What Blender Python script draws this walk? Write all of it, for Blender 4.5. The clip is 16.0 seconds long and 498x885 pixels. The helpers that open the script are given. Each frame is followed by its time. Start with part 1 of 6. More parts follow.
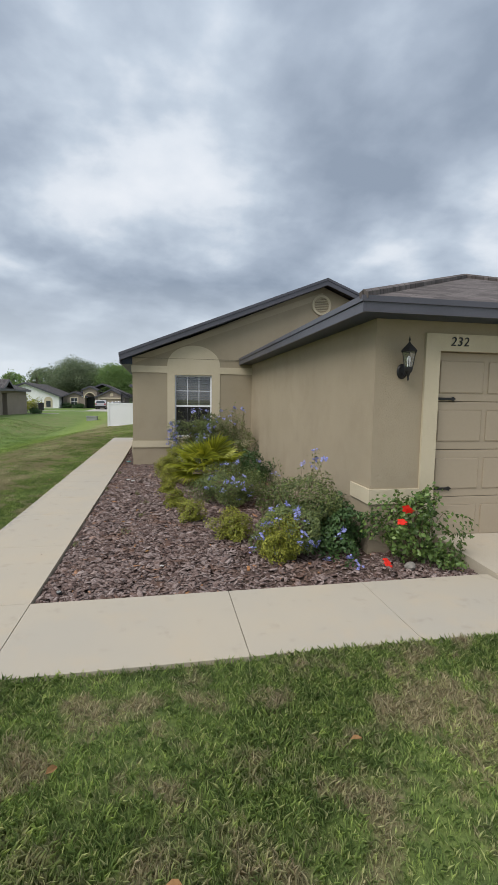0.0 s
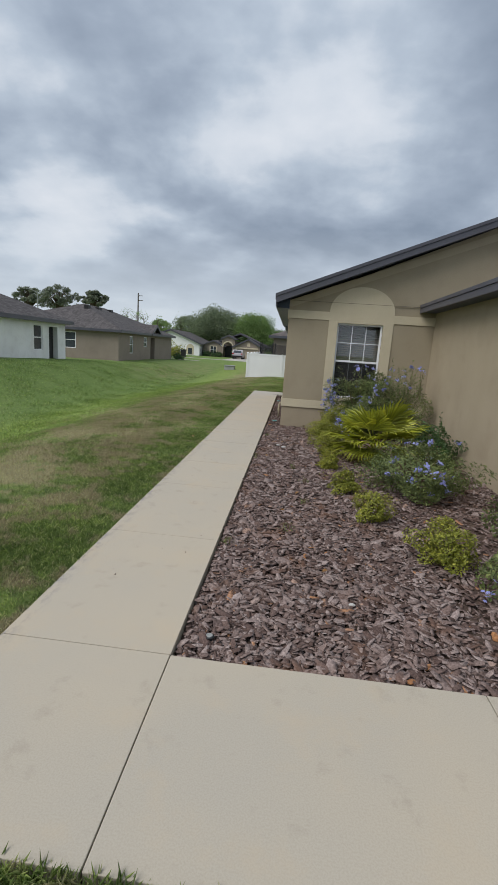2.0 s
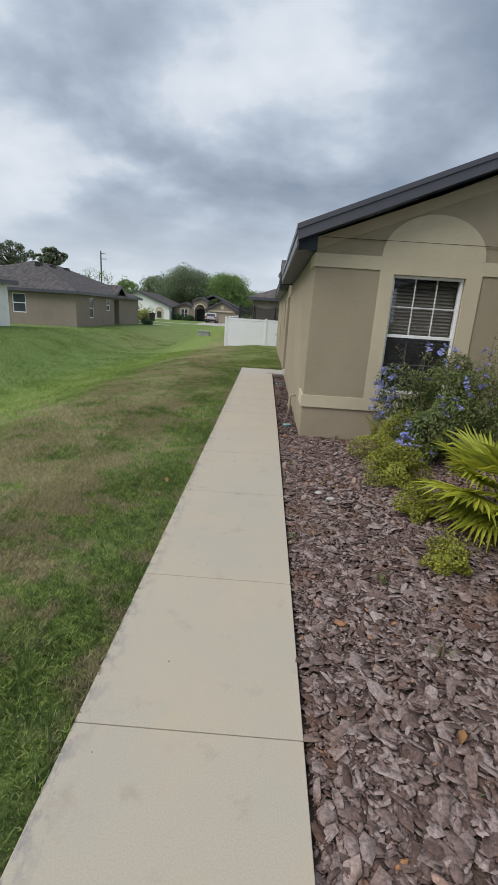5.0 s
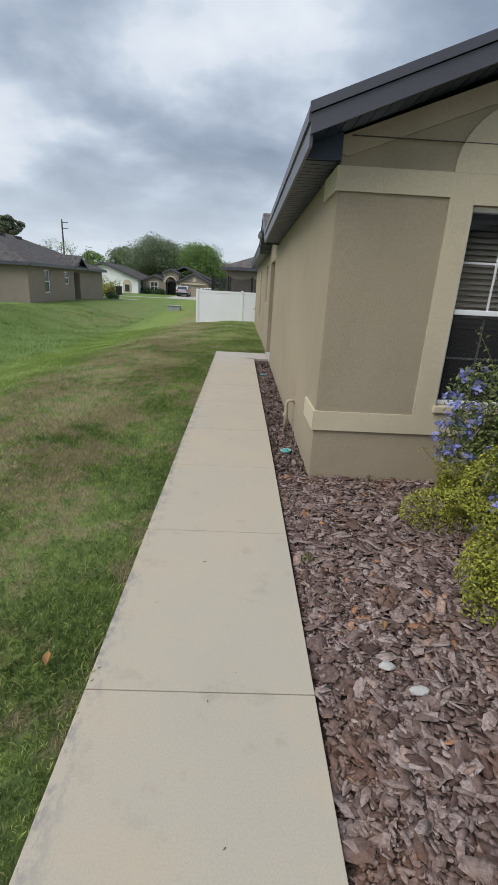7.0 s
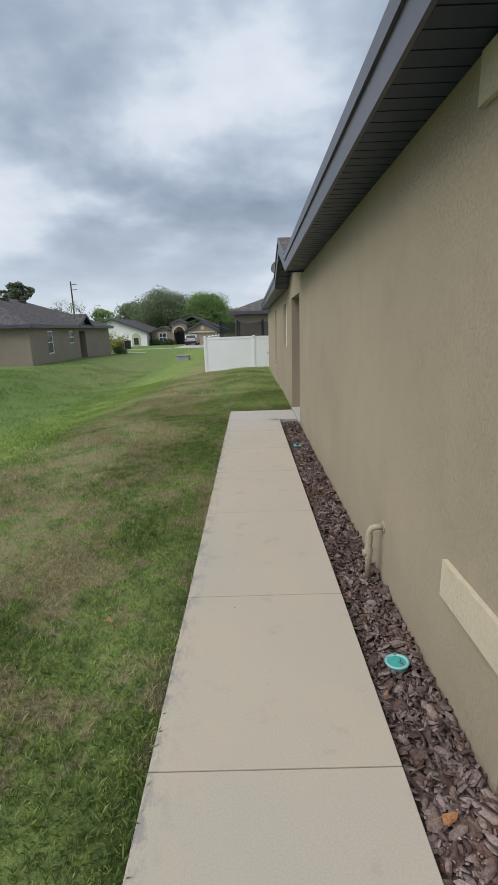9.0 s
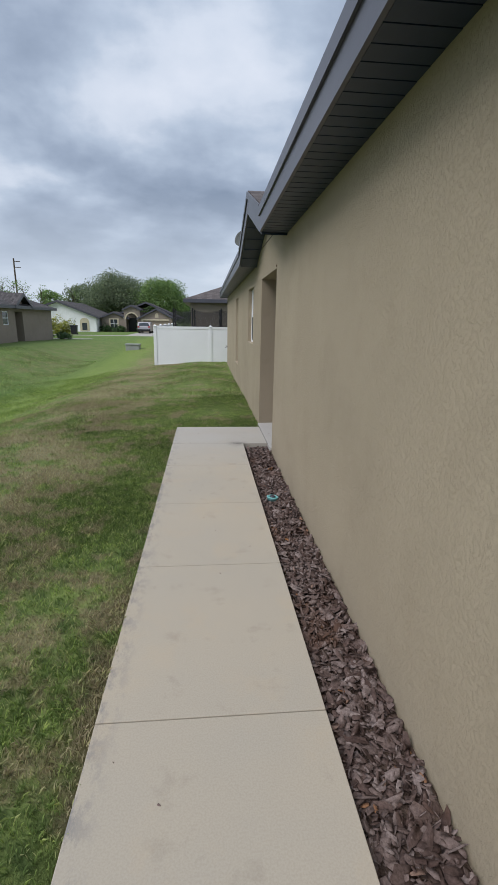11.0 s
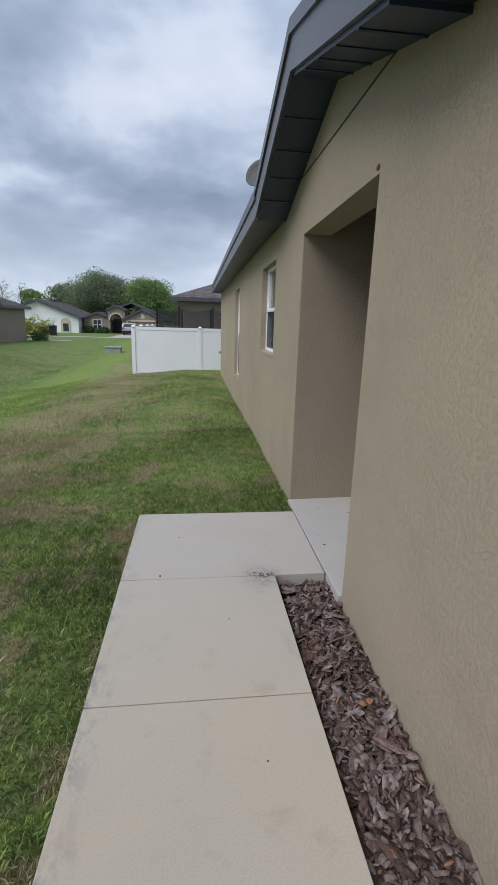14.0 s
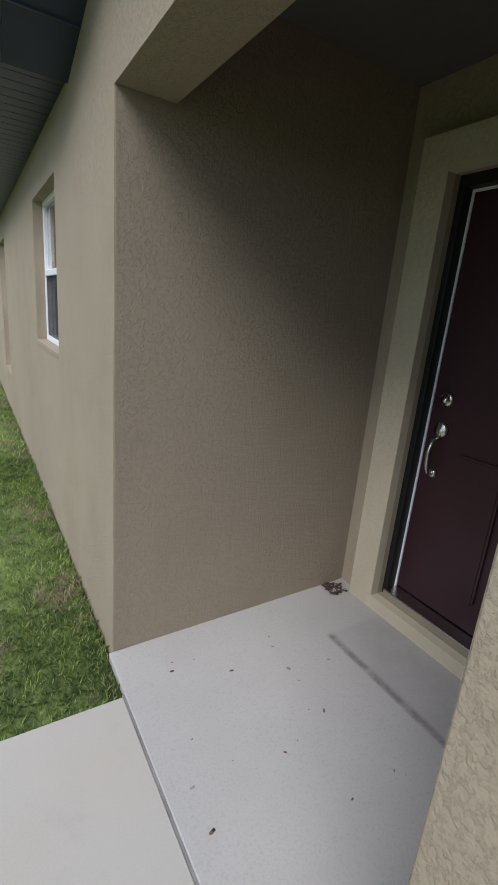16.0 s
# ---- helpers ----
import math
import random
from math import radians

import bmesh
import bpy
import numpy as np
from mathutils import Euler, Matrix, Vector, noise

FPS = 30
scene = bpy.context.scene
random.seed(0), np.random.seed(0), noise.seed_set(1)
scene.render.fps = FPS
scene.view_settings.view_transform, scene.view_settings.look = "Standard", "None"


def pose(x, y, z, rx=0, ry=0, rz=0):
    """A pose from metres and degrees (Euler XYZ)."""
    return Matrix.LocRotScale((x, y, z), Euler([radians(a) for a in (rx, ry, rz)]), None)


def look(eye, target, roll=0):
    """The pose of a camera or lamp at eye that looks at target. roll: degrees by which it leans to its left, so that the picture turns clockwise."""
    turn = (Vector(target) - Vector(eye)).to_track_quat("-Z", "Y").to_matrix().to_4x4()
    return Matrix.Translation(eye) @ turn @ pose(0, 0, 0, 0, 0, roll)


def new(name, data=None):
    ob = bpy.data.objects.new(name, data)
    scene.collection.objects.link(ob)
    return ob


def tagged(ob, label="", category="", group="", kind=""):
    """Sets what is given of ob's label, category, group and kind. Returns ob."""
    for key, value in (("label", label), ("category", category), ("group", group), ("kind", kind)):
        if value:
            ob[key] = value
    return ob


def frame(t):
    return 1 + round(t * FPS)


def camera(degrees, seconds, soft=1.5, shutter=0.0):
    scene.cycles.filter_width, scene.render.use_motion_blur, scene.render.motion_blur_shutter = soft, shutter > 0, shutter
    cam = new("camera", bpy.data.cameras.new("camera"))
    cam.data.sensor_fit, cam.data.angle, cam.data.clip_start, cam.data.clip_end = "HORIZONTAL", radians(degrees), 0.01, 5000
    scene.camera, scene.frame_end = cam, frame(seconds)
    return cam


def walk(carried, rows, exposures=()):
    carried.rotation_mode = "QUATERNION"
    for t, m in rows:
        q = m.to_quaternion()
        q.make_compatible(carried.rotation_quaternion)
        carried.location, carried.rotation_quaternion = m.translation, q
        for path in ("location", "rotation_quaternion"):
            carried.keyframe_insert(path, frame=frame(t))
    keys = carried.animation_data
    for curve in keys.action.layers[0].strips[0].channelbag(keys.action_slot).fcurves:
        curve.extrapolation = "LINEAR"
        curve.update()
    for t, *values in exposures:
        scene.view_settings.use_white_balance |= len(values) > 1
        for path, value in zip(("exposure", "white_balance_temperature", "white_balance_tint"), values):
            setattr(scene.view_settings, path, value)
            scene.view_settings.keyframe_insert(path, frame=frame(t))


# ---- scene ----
cam = camera(57.7, 16.0, soft=1.1)
PATH = [
    (0, (0.721, -11.236, 1.61), (1.093, -9.28, 1.418), 0.8),
    (0.5, (0.582, -10.91, 1.562), (0.548, -8.929, 1.288), 1.4),
    (1, (0.399, -10.603, 1.564), (0.188, -8.647, 1.202), 4.4),
    (1.5, (0.346, -10.176, 1.539), (0.202, -8.221, 1.14), 2.9),
    (2, (0.201, -9.598, 1.558), (0.03, -7.648, 1.148), 3.9),
    (2.5, (0.032, -9.11, 1.576), (-0.145, -7.157, 1.187), 6.0),
    (3, (-0.009, -8.455, 1.596), (-0.203, -6.499, 1.231), 5.5),
    (3.5, (-0.163, -7.907, 1.574), (-0.352, -5.947, 1.224), 7.1),
    (4, (-0.331, -7.336, 1.606), (-0.477, -5.388, 1.175), 6.3),
    (6.3, (-0.66, -4.699, 1.552), (-0.603, -2.785, 0.972), 2.9),
    (6.5, (-0.659, -4.463, 1.478), (-0.595, -2.549, 0.9), 3.1),
    (7, (-0.664, -3.685, 1.526), (-0.603, -1.796, 0.873), 3.1),
    (7.5, (-0.692, -3.083, 1.547), (-0.656, -1.161, 0.993), 2.4),
    (8, (-0.703, -2.411, 1.576), (-0.714, -0.474, 1.08), 0.9),
    (8.5, (-0.802, -1.786, 1.53), (-0.824, 0.154, 1.044), 0.1),
    (9, (-0.799, -1.22, 1.525), (-0.817, 0.72, 1.04), -1.9),
    (9.5, (-0.818, -0.684, 1.526), (-0.823, 1.253, 1.03), -0.8),
    (10, (-0.767, -0.102, 1.51), (-0.654, 1.825, 0.988), 0.4),
    (12.5, (-0.788, 2.568, 1.495), (-0.581, 4.49, 0.981), 1.3),
    (13, (-0.787, 3.137, 1.495), (-0.587, 5.061, 0.987), 2.3),
    (13.5, (-0.829, 3.634, 1.482), (-0.621, 5.557, 0.971), 2.9),
    (14, (-0.786, 4.147, 1.423), (-0.552, 6.067, 0.915), 1.6),
    (14.5, (-0.798, 4.679, 1.42), (-0.521, 6.587, 0.89), 2.1),
    (15, (-0.743, 5.119, 1.419), (-0.188, 6.961, 0.872), 4.0),
    (15.5, (-0.579, 5.596, 1.456), (0.104, 7.382, 0.869), 3.3),
    (15.8, (-0.48, 5.855, 1.452), (0.353, 7.579, 0.877), 4.2),
    (16, (-0.428, 6.029, 1.433), (0.598, 7.656, 0.885), 5.1),
]
walk(cam, [(t, look(eye, target, roll)) for t, eye, target, roll in PATH], exposures=[(0, 0.1, 6650, 11), (1.4, 0.07, 6600, 11), (2.5, -0.2, 6500, 11), (4, -0.12, 6550, 11), (6.2, 0.06, 6500, 11), (9, 0.0, 6450, 11), (12.5, -0.05, 6120, 14), (14.8, -0.03, 6080, 14), (15.4, 0.13, 5900, 13), (16, 0.3, 5980, 14)])

# ---- light: overcast sky, soft high sun behind the cloud ----
SUN_ELEV, SUN_AZ = radians(48), radians(235)
world = bpy.data.worlds.new("overcast")
scene.world = world
world.use_nodes = True
wn, wl = world.node_tree.nodes, world.node_tree.links
wn.clear()


def wnode(kind, **inputs):
    n = wn.new(kind)
    for k, v in inputs.items():
        n.inputs[k].default_value = v
    return n


def wmath(op, a, b=None):
    n = wn.new("ShaderNodeMath")
    n.operation = op
    for i, v in enumerate((a, b)):
        if v is None:
            continue
        if isinstance(v, (int, float)):
            n.inputs[i].default_value = v
        else:
            wl.new(v, n.inputs[i])
    return n.outputs[0]


sky = wn.new("ShaderNodeTexSky")
sky.sky_type, sky.sun_disc = "NISHITA", False
sky.sun_elevation, sky.sun_rotation = SUN_ELEV, SUN_AZ
tc = wn.new("ShaderNodeTexCoord")
sep = wn.new("ShaderNodeSeparateXYZ")
wl.new(tc.outputs["Generated"], sep.inputs[0])
up = wmath("MAXIMUM", sep.outputs["Z"], 0.0)
den = wmath("ADD", up, 0.3)
comb = wn.new("ShaderNodeCombineXYZ")
wl.new(wmath("DIVIDE", sep.outputs["X"], den), comb.inputs[0])
wl.new(wmath("DIVIDE", sep.outputs["Y"], den), comb.inputs[1])
shift = wn.new("ShaderNodeVectorMath")
shift.operation = "ADD"
wl.new(comb.outputs[0], shift.inputs[0])
shift.inputs[1].default_value = (5.1, 0.7, 0.0)
big = wnode("ShaderNodeTexNoise", Scale=0.85, Detail=2.0, Roughness=0.45, Distortion=0.0)
fine = wnode("ShaderNodeTexNoise", Scale=2.2, Detail=8.0, Roughness=0.5, Distortion=0.08)
wl.new(shift.outputs[0], big.inputs["Vector"])
wl.new(shift.outputs[0], fine.inputs["Vector"])
puff = wnode("ShaderNodeTexNoise", Scale=5.5, Detail=7.0, Roughness=0.5, Distortion=0.0)
wl.new(shift.outputs[0], puff.inputs["Vector"])
cloud = wmath("ADD", wmath("MULTIPLY", big.outputs["Fac"], 0.48), wmath("MULTIPLY", fine.outputs["Fac"], 0.44))
cloud = wmath("ADD", cloud, wmath("MULTIPLY", puff.outputs["Fac"], 0.08))
ramp = wn.new("ShaderNodeValToRGB")
wl.new(cloud, ramp.inputs[0])
stops = ((0.4, (0.235, 0.29, 0.37)), (0.465, (0.33, 0.395, 0.485)), (0.515, (0.45, 0.525, 0.615)), (0.555, (0.61, 0.67, 0.74)), (0.63, (0.74, 0.78, 0.83)))
while len(ramp.color_ramp.elements) < len(stops):
    ramp.color_ramp.elements.new(0.5)
for e, (at, c) in zip(ramp.color_ramp.elements, stops):
    e.position, e.color = at, (*c, 1)
# pale haze near the horizon, brighter cloud overhead
haze = wn.new("ShaderNodeMix")
haze.data_type = "RGBA"
wl.new(wmath("SUBTRACT", 1.0, wmath("MINIMUM", wmath("MULTIPLY", up, 4.2), 1.0)), haze.inputs[0])
wl.new(ramp.outputs[0], haze.inputs[6])
haze.inputs[7].default_value = (0.6, 0.67, 0.74, 1)
cloud_bg = wn.new("ShaderNodeBackground")
wl.new(haze.outputs[2], cloud_bg.inputs[0])
wl.new(wmath("ADD", 1.12, wmath("MULTIPLY", wmath("POWER", up, 3.0), 0.5)), cloud_bg.inputs[1])
sky_bg = wn.new("ShaderNodeBackground")
wl.new(sky.outputs[0], sky_bg.inputs[0])
sky_bg.inputs[1].default_value = 0.1
wmix = wn.new("ShaderNodeMixShader")
wmix.inputs[0].default_value = 0.93
wl.new(sky_bg.outputs[0], wmix.inputs[1])
wl.new(cloud_bg.outputs[0], wmix.inputs[2])
wl.new(wmix.outputs[0], wn.new("ShaderNodeOutputWorld").inputs[0])

sun = new("sun", bpy.data.lights.new("sun", "SUN"))
sun.data.energy, sun.data.angle, sun.data.color = 2.6, radians(40), (1.0, 0.965, 0.925)
sun.matrix_world = look((30 * math.sin(SUN_AZ) * math.cos(SUN_ELEV), 30 * math.cos(SUN_AZ) * math.cos(SUN_ELEV), 30 * math.sin(SUN_ELEV)), (0, 0, 0))

# ---- materials ----


class Nodes:
    """A small builder for one node material."""

    def __init__(self, name):
        self.m = bpy.data.materials.new(name)
        self.m.use_nodes = True
        self.t = self.m.node_tree
        self.bsdf = self.t.nodes["Principled BSDF"]
        self.pos = self.t.nodes.new("ShaderNodeNewGeometry").outputs["Position"]

    def link(self, a, b):
        self.t.links.new(a, b)

    def noise(self, scale, detail=5.0, rough=0.55, squash=None):
        n = self.t.nodes.new("ShaderNodeTexNoise")
        n.inputs["Scale"].default_value, n.inputs["Detail"].default_value, n.inputs["Roughness"].default_value = scale, detail, rough
        vec = self.pos
        if squash:
            mp = self.t.nodes.new("ShaderNodeMapping")
            mp.inputs["Scale"].default_value = squash
            self.link(self.pos, mp.inputs["Vector"])
            vec = mp.outputs[0]
        self.link(vec, n.inputs["Vector"])
        return n.outputs["Fac"]

    def ramp(self, fac, *cols):
        r = self.t.nodes.new("ShaderNodeValToRGB")
        while len(r.color_ramp.elements) < len(cols):
            r.color_ramp.elements.new(0.5)
        for e, (at, c) in zip(r.color_ramp.elements, cols):
            e.position, e.color = at, (*c, 1) if len(c) == 3 else c
        self.link(fac, r.inputs[0])
        return r.outputs[0]

    def mix(self, fac, a, b, blend="MIX"):
        n = self.t.nodes.new("ShaderNodeMix")
        n.data_type, n.blend_type = "RGBA", blend
        for sock, v in ((n.inputs[0], fac), (n.inputs[6], a), (n.inputs[7], b)):
            if isinstance(v, (int, float)):
                sock.default_value = v
            elif isinstance(v, tuple):
                sock.default_value = (*v, 1)
            else:
                self.link(v, sock)
        return n.outputs[2]

    def bump(self, height, strength, dist=0.01):
        b = self.t.nodes.new("ShaderNodeBump")
        b.inputs["Strength"].default_value, b.inputs["Distance"].default_value = strength, dist
        self.link(height, b.inputs["Height"])
        self.link(b.outputs[0], self.bsdf.inputs["Normal"])

    def done(self, color, rough=0.7, metal=0.0, spec=0.4):
        if isinstance(color, tuple):
            self.bsdf.inputs["Base Color"].default_value = (*color, 1)
        else:
            self.link(color, self.bsdf.inputs["Base Color"])
        self.bsdf.inputs["Roughness"].default_value = rough
        self.bsdf.inputs["Metallic"].default_value = metal
        self.bsdf.inputs["Specular IOR Level"].default_value = spec
        return self.m


def grained(name, c, vary=0.12, large=0.8, small=40.0, rough=0.7, bump=0.0, bscale=120.0, metal=0.0, spec=0.4, dist=0.004):
    """Colour with stains at one scale and grain at another."""
    n = Nodes(name)
    lo, hi = tuple(v * (1 - vary) for v in c), tuple(min(1, v * (1 + vary)) for v in c)
    col = n.ramp(n.noise(large), (0.3, lo), (0.7, hi))
    g = n.ramp(n.noise(small), (0.35, (1 - vary * 0.6,) * 3), (0.65, (1, 1, 1)))
    col = n.mix(1.0, col, g, "MULTIPLY")
    if bump:
        n.bump(n.noise(bscale, 3.0), bump, dist)
    return n.done(col, rough, metal, spec)


def stucco(name, c):
    n = Nodes(name)
    lo, hi = tuple(v * 0.93 for v in c), tuple(v * 1.06 for v in c)
    col = n.ramp(n.noise(0.7), (0.3, lo), (0.7, hi))
    streak = n.ramp(n.noise(3.0, 4.0, 0.6, (1, 1, 0.12)), (0.3, (0.975, 0.972, 0.968)), (0.6, (1, 1, 1)))
    col = n.mix(1.0, col, streak, "MULTIPLY")
    lace = n.ramp(n.noise(56.0, 6.0, 0.7), (0.5, (0, 0, 0)), (0.57, (1, 1, 1)))
    grit = n.ramp(n.noise(190.0, 3.0, 0.6), (0.3, (0, 0, 0)), (0.7, (1, 1, 1)))
    relief = n.mix(0.3, lace, grit)
    pits = n.ramp(n.noise(120.0, 4.0, 0.6), (0.28, (0.82, 0.8, 0.78)), (0.4, (1, 1, 1)))
    col = n.mix(1.0, col, pits, "MULTIPLY")
    blotch = n.ramp(n.noise(1.7, 6.0, 0.65), (0.34, (0.93, 0.925, 0.92)), (0.5, (1, 1, 1)))
    col = n.mix(1.0, col, blotch, "MULTIPLY")
    n.bump(relief, 0.6, 0.0034)
    return n.done(col, 0.85, 0, 0.25)


WALL = stucco("stucco_tan", (0.362, 0.305, 0.218))
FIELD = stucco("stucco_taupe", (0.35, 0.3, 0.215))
RAKE_TAN = stucco("stucco_light_tan", (0.43, 0.37, 0.268))
# Wall stucco in a darker tone that carries the entry recess's shade.
ENTRY_SHADE = stucco("stucco_entry_shade", (0.3, 0.25, 0.182))
CREAM = stucco("stucco_cream", (0.56, 0.495, 0.36))
GARAGE_TAN = grained("garage_door_paint", (0.36, 0.30, 0.22), 0.05, 0.6, 30, 0.5, 0.05)
CHARCOAL = grained("charcoal_metal", (0.078, 0.078, 0.096), 0.12, 1.5, 40, 0.38, 0.03, 80, 0.0, 0.5)
SOFFIT = grained("soffit_vinyl", (0.022, 0.036, 0.066), 0.1, 1.5, 40, 0.4, 0, 100, 0, 0.4)
WHITE = grained("white_vinyl", (0.83, 0.84, 0.855), 0.03, 0.8, 20, 0.4)
BRONZE = grained("dark_bronze", (0.03, 0.027, 0.025), 0.15, 2, 60, 0.4, 0.02, 90, 0.6)
CHROME = grained("brushed_nickel", (0.62, 0.6, 0.56), 0.06, 4, 90, 0.25, 0, 100, 1.0)
BLACK = grained("black_paint", (0.012, 0.012, 0.013), 0.2, 2, 60, 0.45)
MAROON = grained("maroon_door_paint", (0.04, 0.0155, 0.021), 0.15, 1.2, 50, 0.38, 0.02, 90)
DARKROOM = grained("interior_paint", (0.12, 0.11, 0.1), 0.1, 1, 20, 0.8)
# Off-white slats in dark grey: the room's dimness is in the colour.
BLIND_DIM = grained("blind_slat_dim", (0.15, 0.15, 0.145), 0.05, 2, 30, 0.5)
STEM = grained("stem_bark", (0.16, 0.12, 0.07), 0.25, 6, 80, 0.85, 0.3)
BARK = grained("tree_bark", (0.11, 0.085, 0.06), 0.3, 2, 14, 0.9, 0.5, 12)
TEAL = grained("teal_plastic", (0.05, 0.33, 0.29), 0.12, 6, 60, 0.5)
AQUA = grained("aqua_plastic", (0.2, 0.46, 0.46), 0.1, 6, 60, 0.5)
PVC = grained("painted_pipe", (0.38, 0.33, 0.24), 0.12, 4, 60, 0.55)
STONE = grained("pale_stone", (0.43, 0.42, 0.4), 0.2, 12, 90, 0.85, 0.4, 70)
FIELD_STONE = grained("field_stone", (0.27, 0.25, 0.22), 0.25, 14, 90, 0.9, 0.4, 70)
GREYBOX = grained("grey_utility_box", (0.3, 0.31, 0.3), 0.1, 2, 40, 0.7)


def concrete(name, c, tint):
    n = Nodes(name)
    col = n.ramp(n.noise(0.9, 6.0), (0.3, c), (0.72, tint))
    speck = n.ramp(n.noise(150.0, 3.0), (0.36, (0.92, 0.915, 0.91)), (0.6, (1, 1, 1)))
    blot = n.ramp(n.noise(5.0, 6.0, 0.65), (0.27, (0.84, 0.83, 0.82)), (0.42, (1, 1, 1)))
    col = n.mix(1.0, n.mix(1.0, col, speck, "MULTIPLY"), blot, "MULTIPLY")
    sx = n.t.nodes.new("ShaderNodeSeparateXYZ")
    n.link(n.pos, sx.inputs[0])
    mr = n.t.nodes.new("ShaderNodeMapRange")
    mr.inputs[1].default_value, mr.inputs[2].default_value = -1.216, -1.1
    n.link(sx.outputs[0], mr.inputs[0])
    edge = n.ramp(mr.outputs[0], (0.0, (1, 1, 1)), (0.35, (0.5, 0.5, 0.5)), (1.0, (0, 0, 0)))
    scuff = n.mix(1.0, edge, n.ramp(n.noise(17.0, 7.0, 0.75, (1, 0.5, 1)), (0.48, (0, 0, 0)), (0.58, (0.9, 0.9, 0.9))), "MULTIPLY")
    col = n.mix(scuff, col, (0.22, 0.213, 0.208))
    stain = n.ramp(n.noise(2.2, 6.0, 0.7), (0.52, (0, 0, 0)), (0.72, (0.5, 0.5, 0.5)))
    col = n.mix(stain, col, (0.46, 0.375, 0.265))
    # grimy patch round the broken inner corner
    away = n.t.nodes.new("ShaderNodeVectorMath")
    away.operation = "DISTANCE"
    n.link(n.pos, away.inputs[0])
    away.inputs[1].default_value = (-0.4, 6.48, 0.0)
    ring = n.ramp(away.outputs["Value"], (0.02, (1, 1, 1)), (0.16, (0, 0, 0)))
    grime = n.mix(1.0, ring, n.ramp(n.noise(28.0, 5.0, 0.7), (0.38, (0, 0, 0)), (0.6, (1, 1, 1))), "MULTIPLY")
    col = n.mix(grime, col, (0.13, 0.125, 0.12))
    # paler, overspray-dusted slab by the porch
    mp = n.t.nodes.new("ShaderNodeMapRange")
    mp.inputs[1].default_value, mp.inputs[2].default_value = 5.3, 6.7
    n.link(sx.outputs[1], mp.inputs[0])
    pale = n.mix(1.0, n.ramp(mp.outputs[0], (0.0, (0, 0, 0)), (1.0, (0.6, 0.6, 0.6))), n.ramp(n.noise(1.8, 5.0), (0.3, (0.5, 0.5, 0.5)), (0.6, (1, 1, 1))), "MULTIPLY")
    col = n.mix(pale, col, (0.43, 0.42, 0.4))
    n.bump(n.noise(240.0, 3.0, 0.6, (1, 0.25, 1)), 0.1, 0.002)
    return n.done(col, 0.88, 0, 0.25)


CONCRETE = concrete("concrete_walk", (0.405, 0.37, 0.308), (0.45, 0.393, 0.305))


def porch_paint(name):
    """Pale painted concrete with specks, and a worn grey mark where a mat lay before the door."""
    n = Nodes(name)
    col = n.ramp(n.noise(1.6, 6.0), (0.3, (0.385, 0.37, 0.345)), (0.7, (0.43, 0.41, 0.38)))
    speck = n.ramp(n.noise(120.0, 3.0), (0.3, (0.9, 0.89, 0.88)), (0.5, (1, 1, 1)))
    sx = n.t.nodes.new("ShaderNodeSeparateXYZ")
    n.link(n.pos, sx.inputs[0])
    mx = n.ramp(sx.outputs[0], (0.9, (0, 0, 0)), (0.915, (1, 1, 1)))
    rim = n.ramp(sx.outputs[0], (0.895, (0, 0, 0)), (0.912, (1, 1, 1)), (0.926, (1, 1, 1)), (0.945, (0, 0, 0)))
    shift = n.t.nodes.new("ShaderNodeMath")
    shift.operation = "SUBTRACT"
    n.link(sx.outputs[1], shift.inputs[0])
    shift.inputs[1].default_value = 6.5
    my = n.ramp(shift.outputs[0], (0.0, (0, 0, 0)), (0.06, (1, 1, 1)), (0.79, (1, 1, 1)), (0.82, (0, 0, 0)))
    mark = n.mix(1.0, n.mix(1.0, mx, my, "MULTIPLY"), n.ramp(n.noise(6.0, 5.0), (0.3, (0.15, 0.15, 0.15)), (0.65, (0.6, 0.6, 0.6))), "MULTIPLY")
    col = n.mix(mark, n.mix(1.0, col, speck, "MULTIPLY"), (0.30, 0.28, 0.265))
    line = n.mix(1.0, n.mix(1.0, rim, my, "MULTIPLY"), n.ramp(n.noise(22.0, 5.0), (0.3, (0.25, 0.25, 0.25)), (0.6, (0.8, 0.8, 0.8))), "MULTIPLY")
    col = n.mix(line, col, (0.16, 0.145, 0.135))
    n.bump(n.noise(170.0, 3.0), 0.14, 0.003)
    return n.done(col, 0.92, 0, 0.15)


PAINTED_SLAB = porch_paint("painted_concrete")
JOINT = grained("expansion_strip", (0.22, 0.21, 0.2), 0.2, 6, 60, 0.9, 0.3)
GROOVE = grained("joint_dirt", (0.09, 0.08, 0.068), 0.2, 6, 60, 0.95)


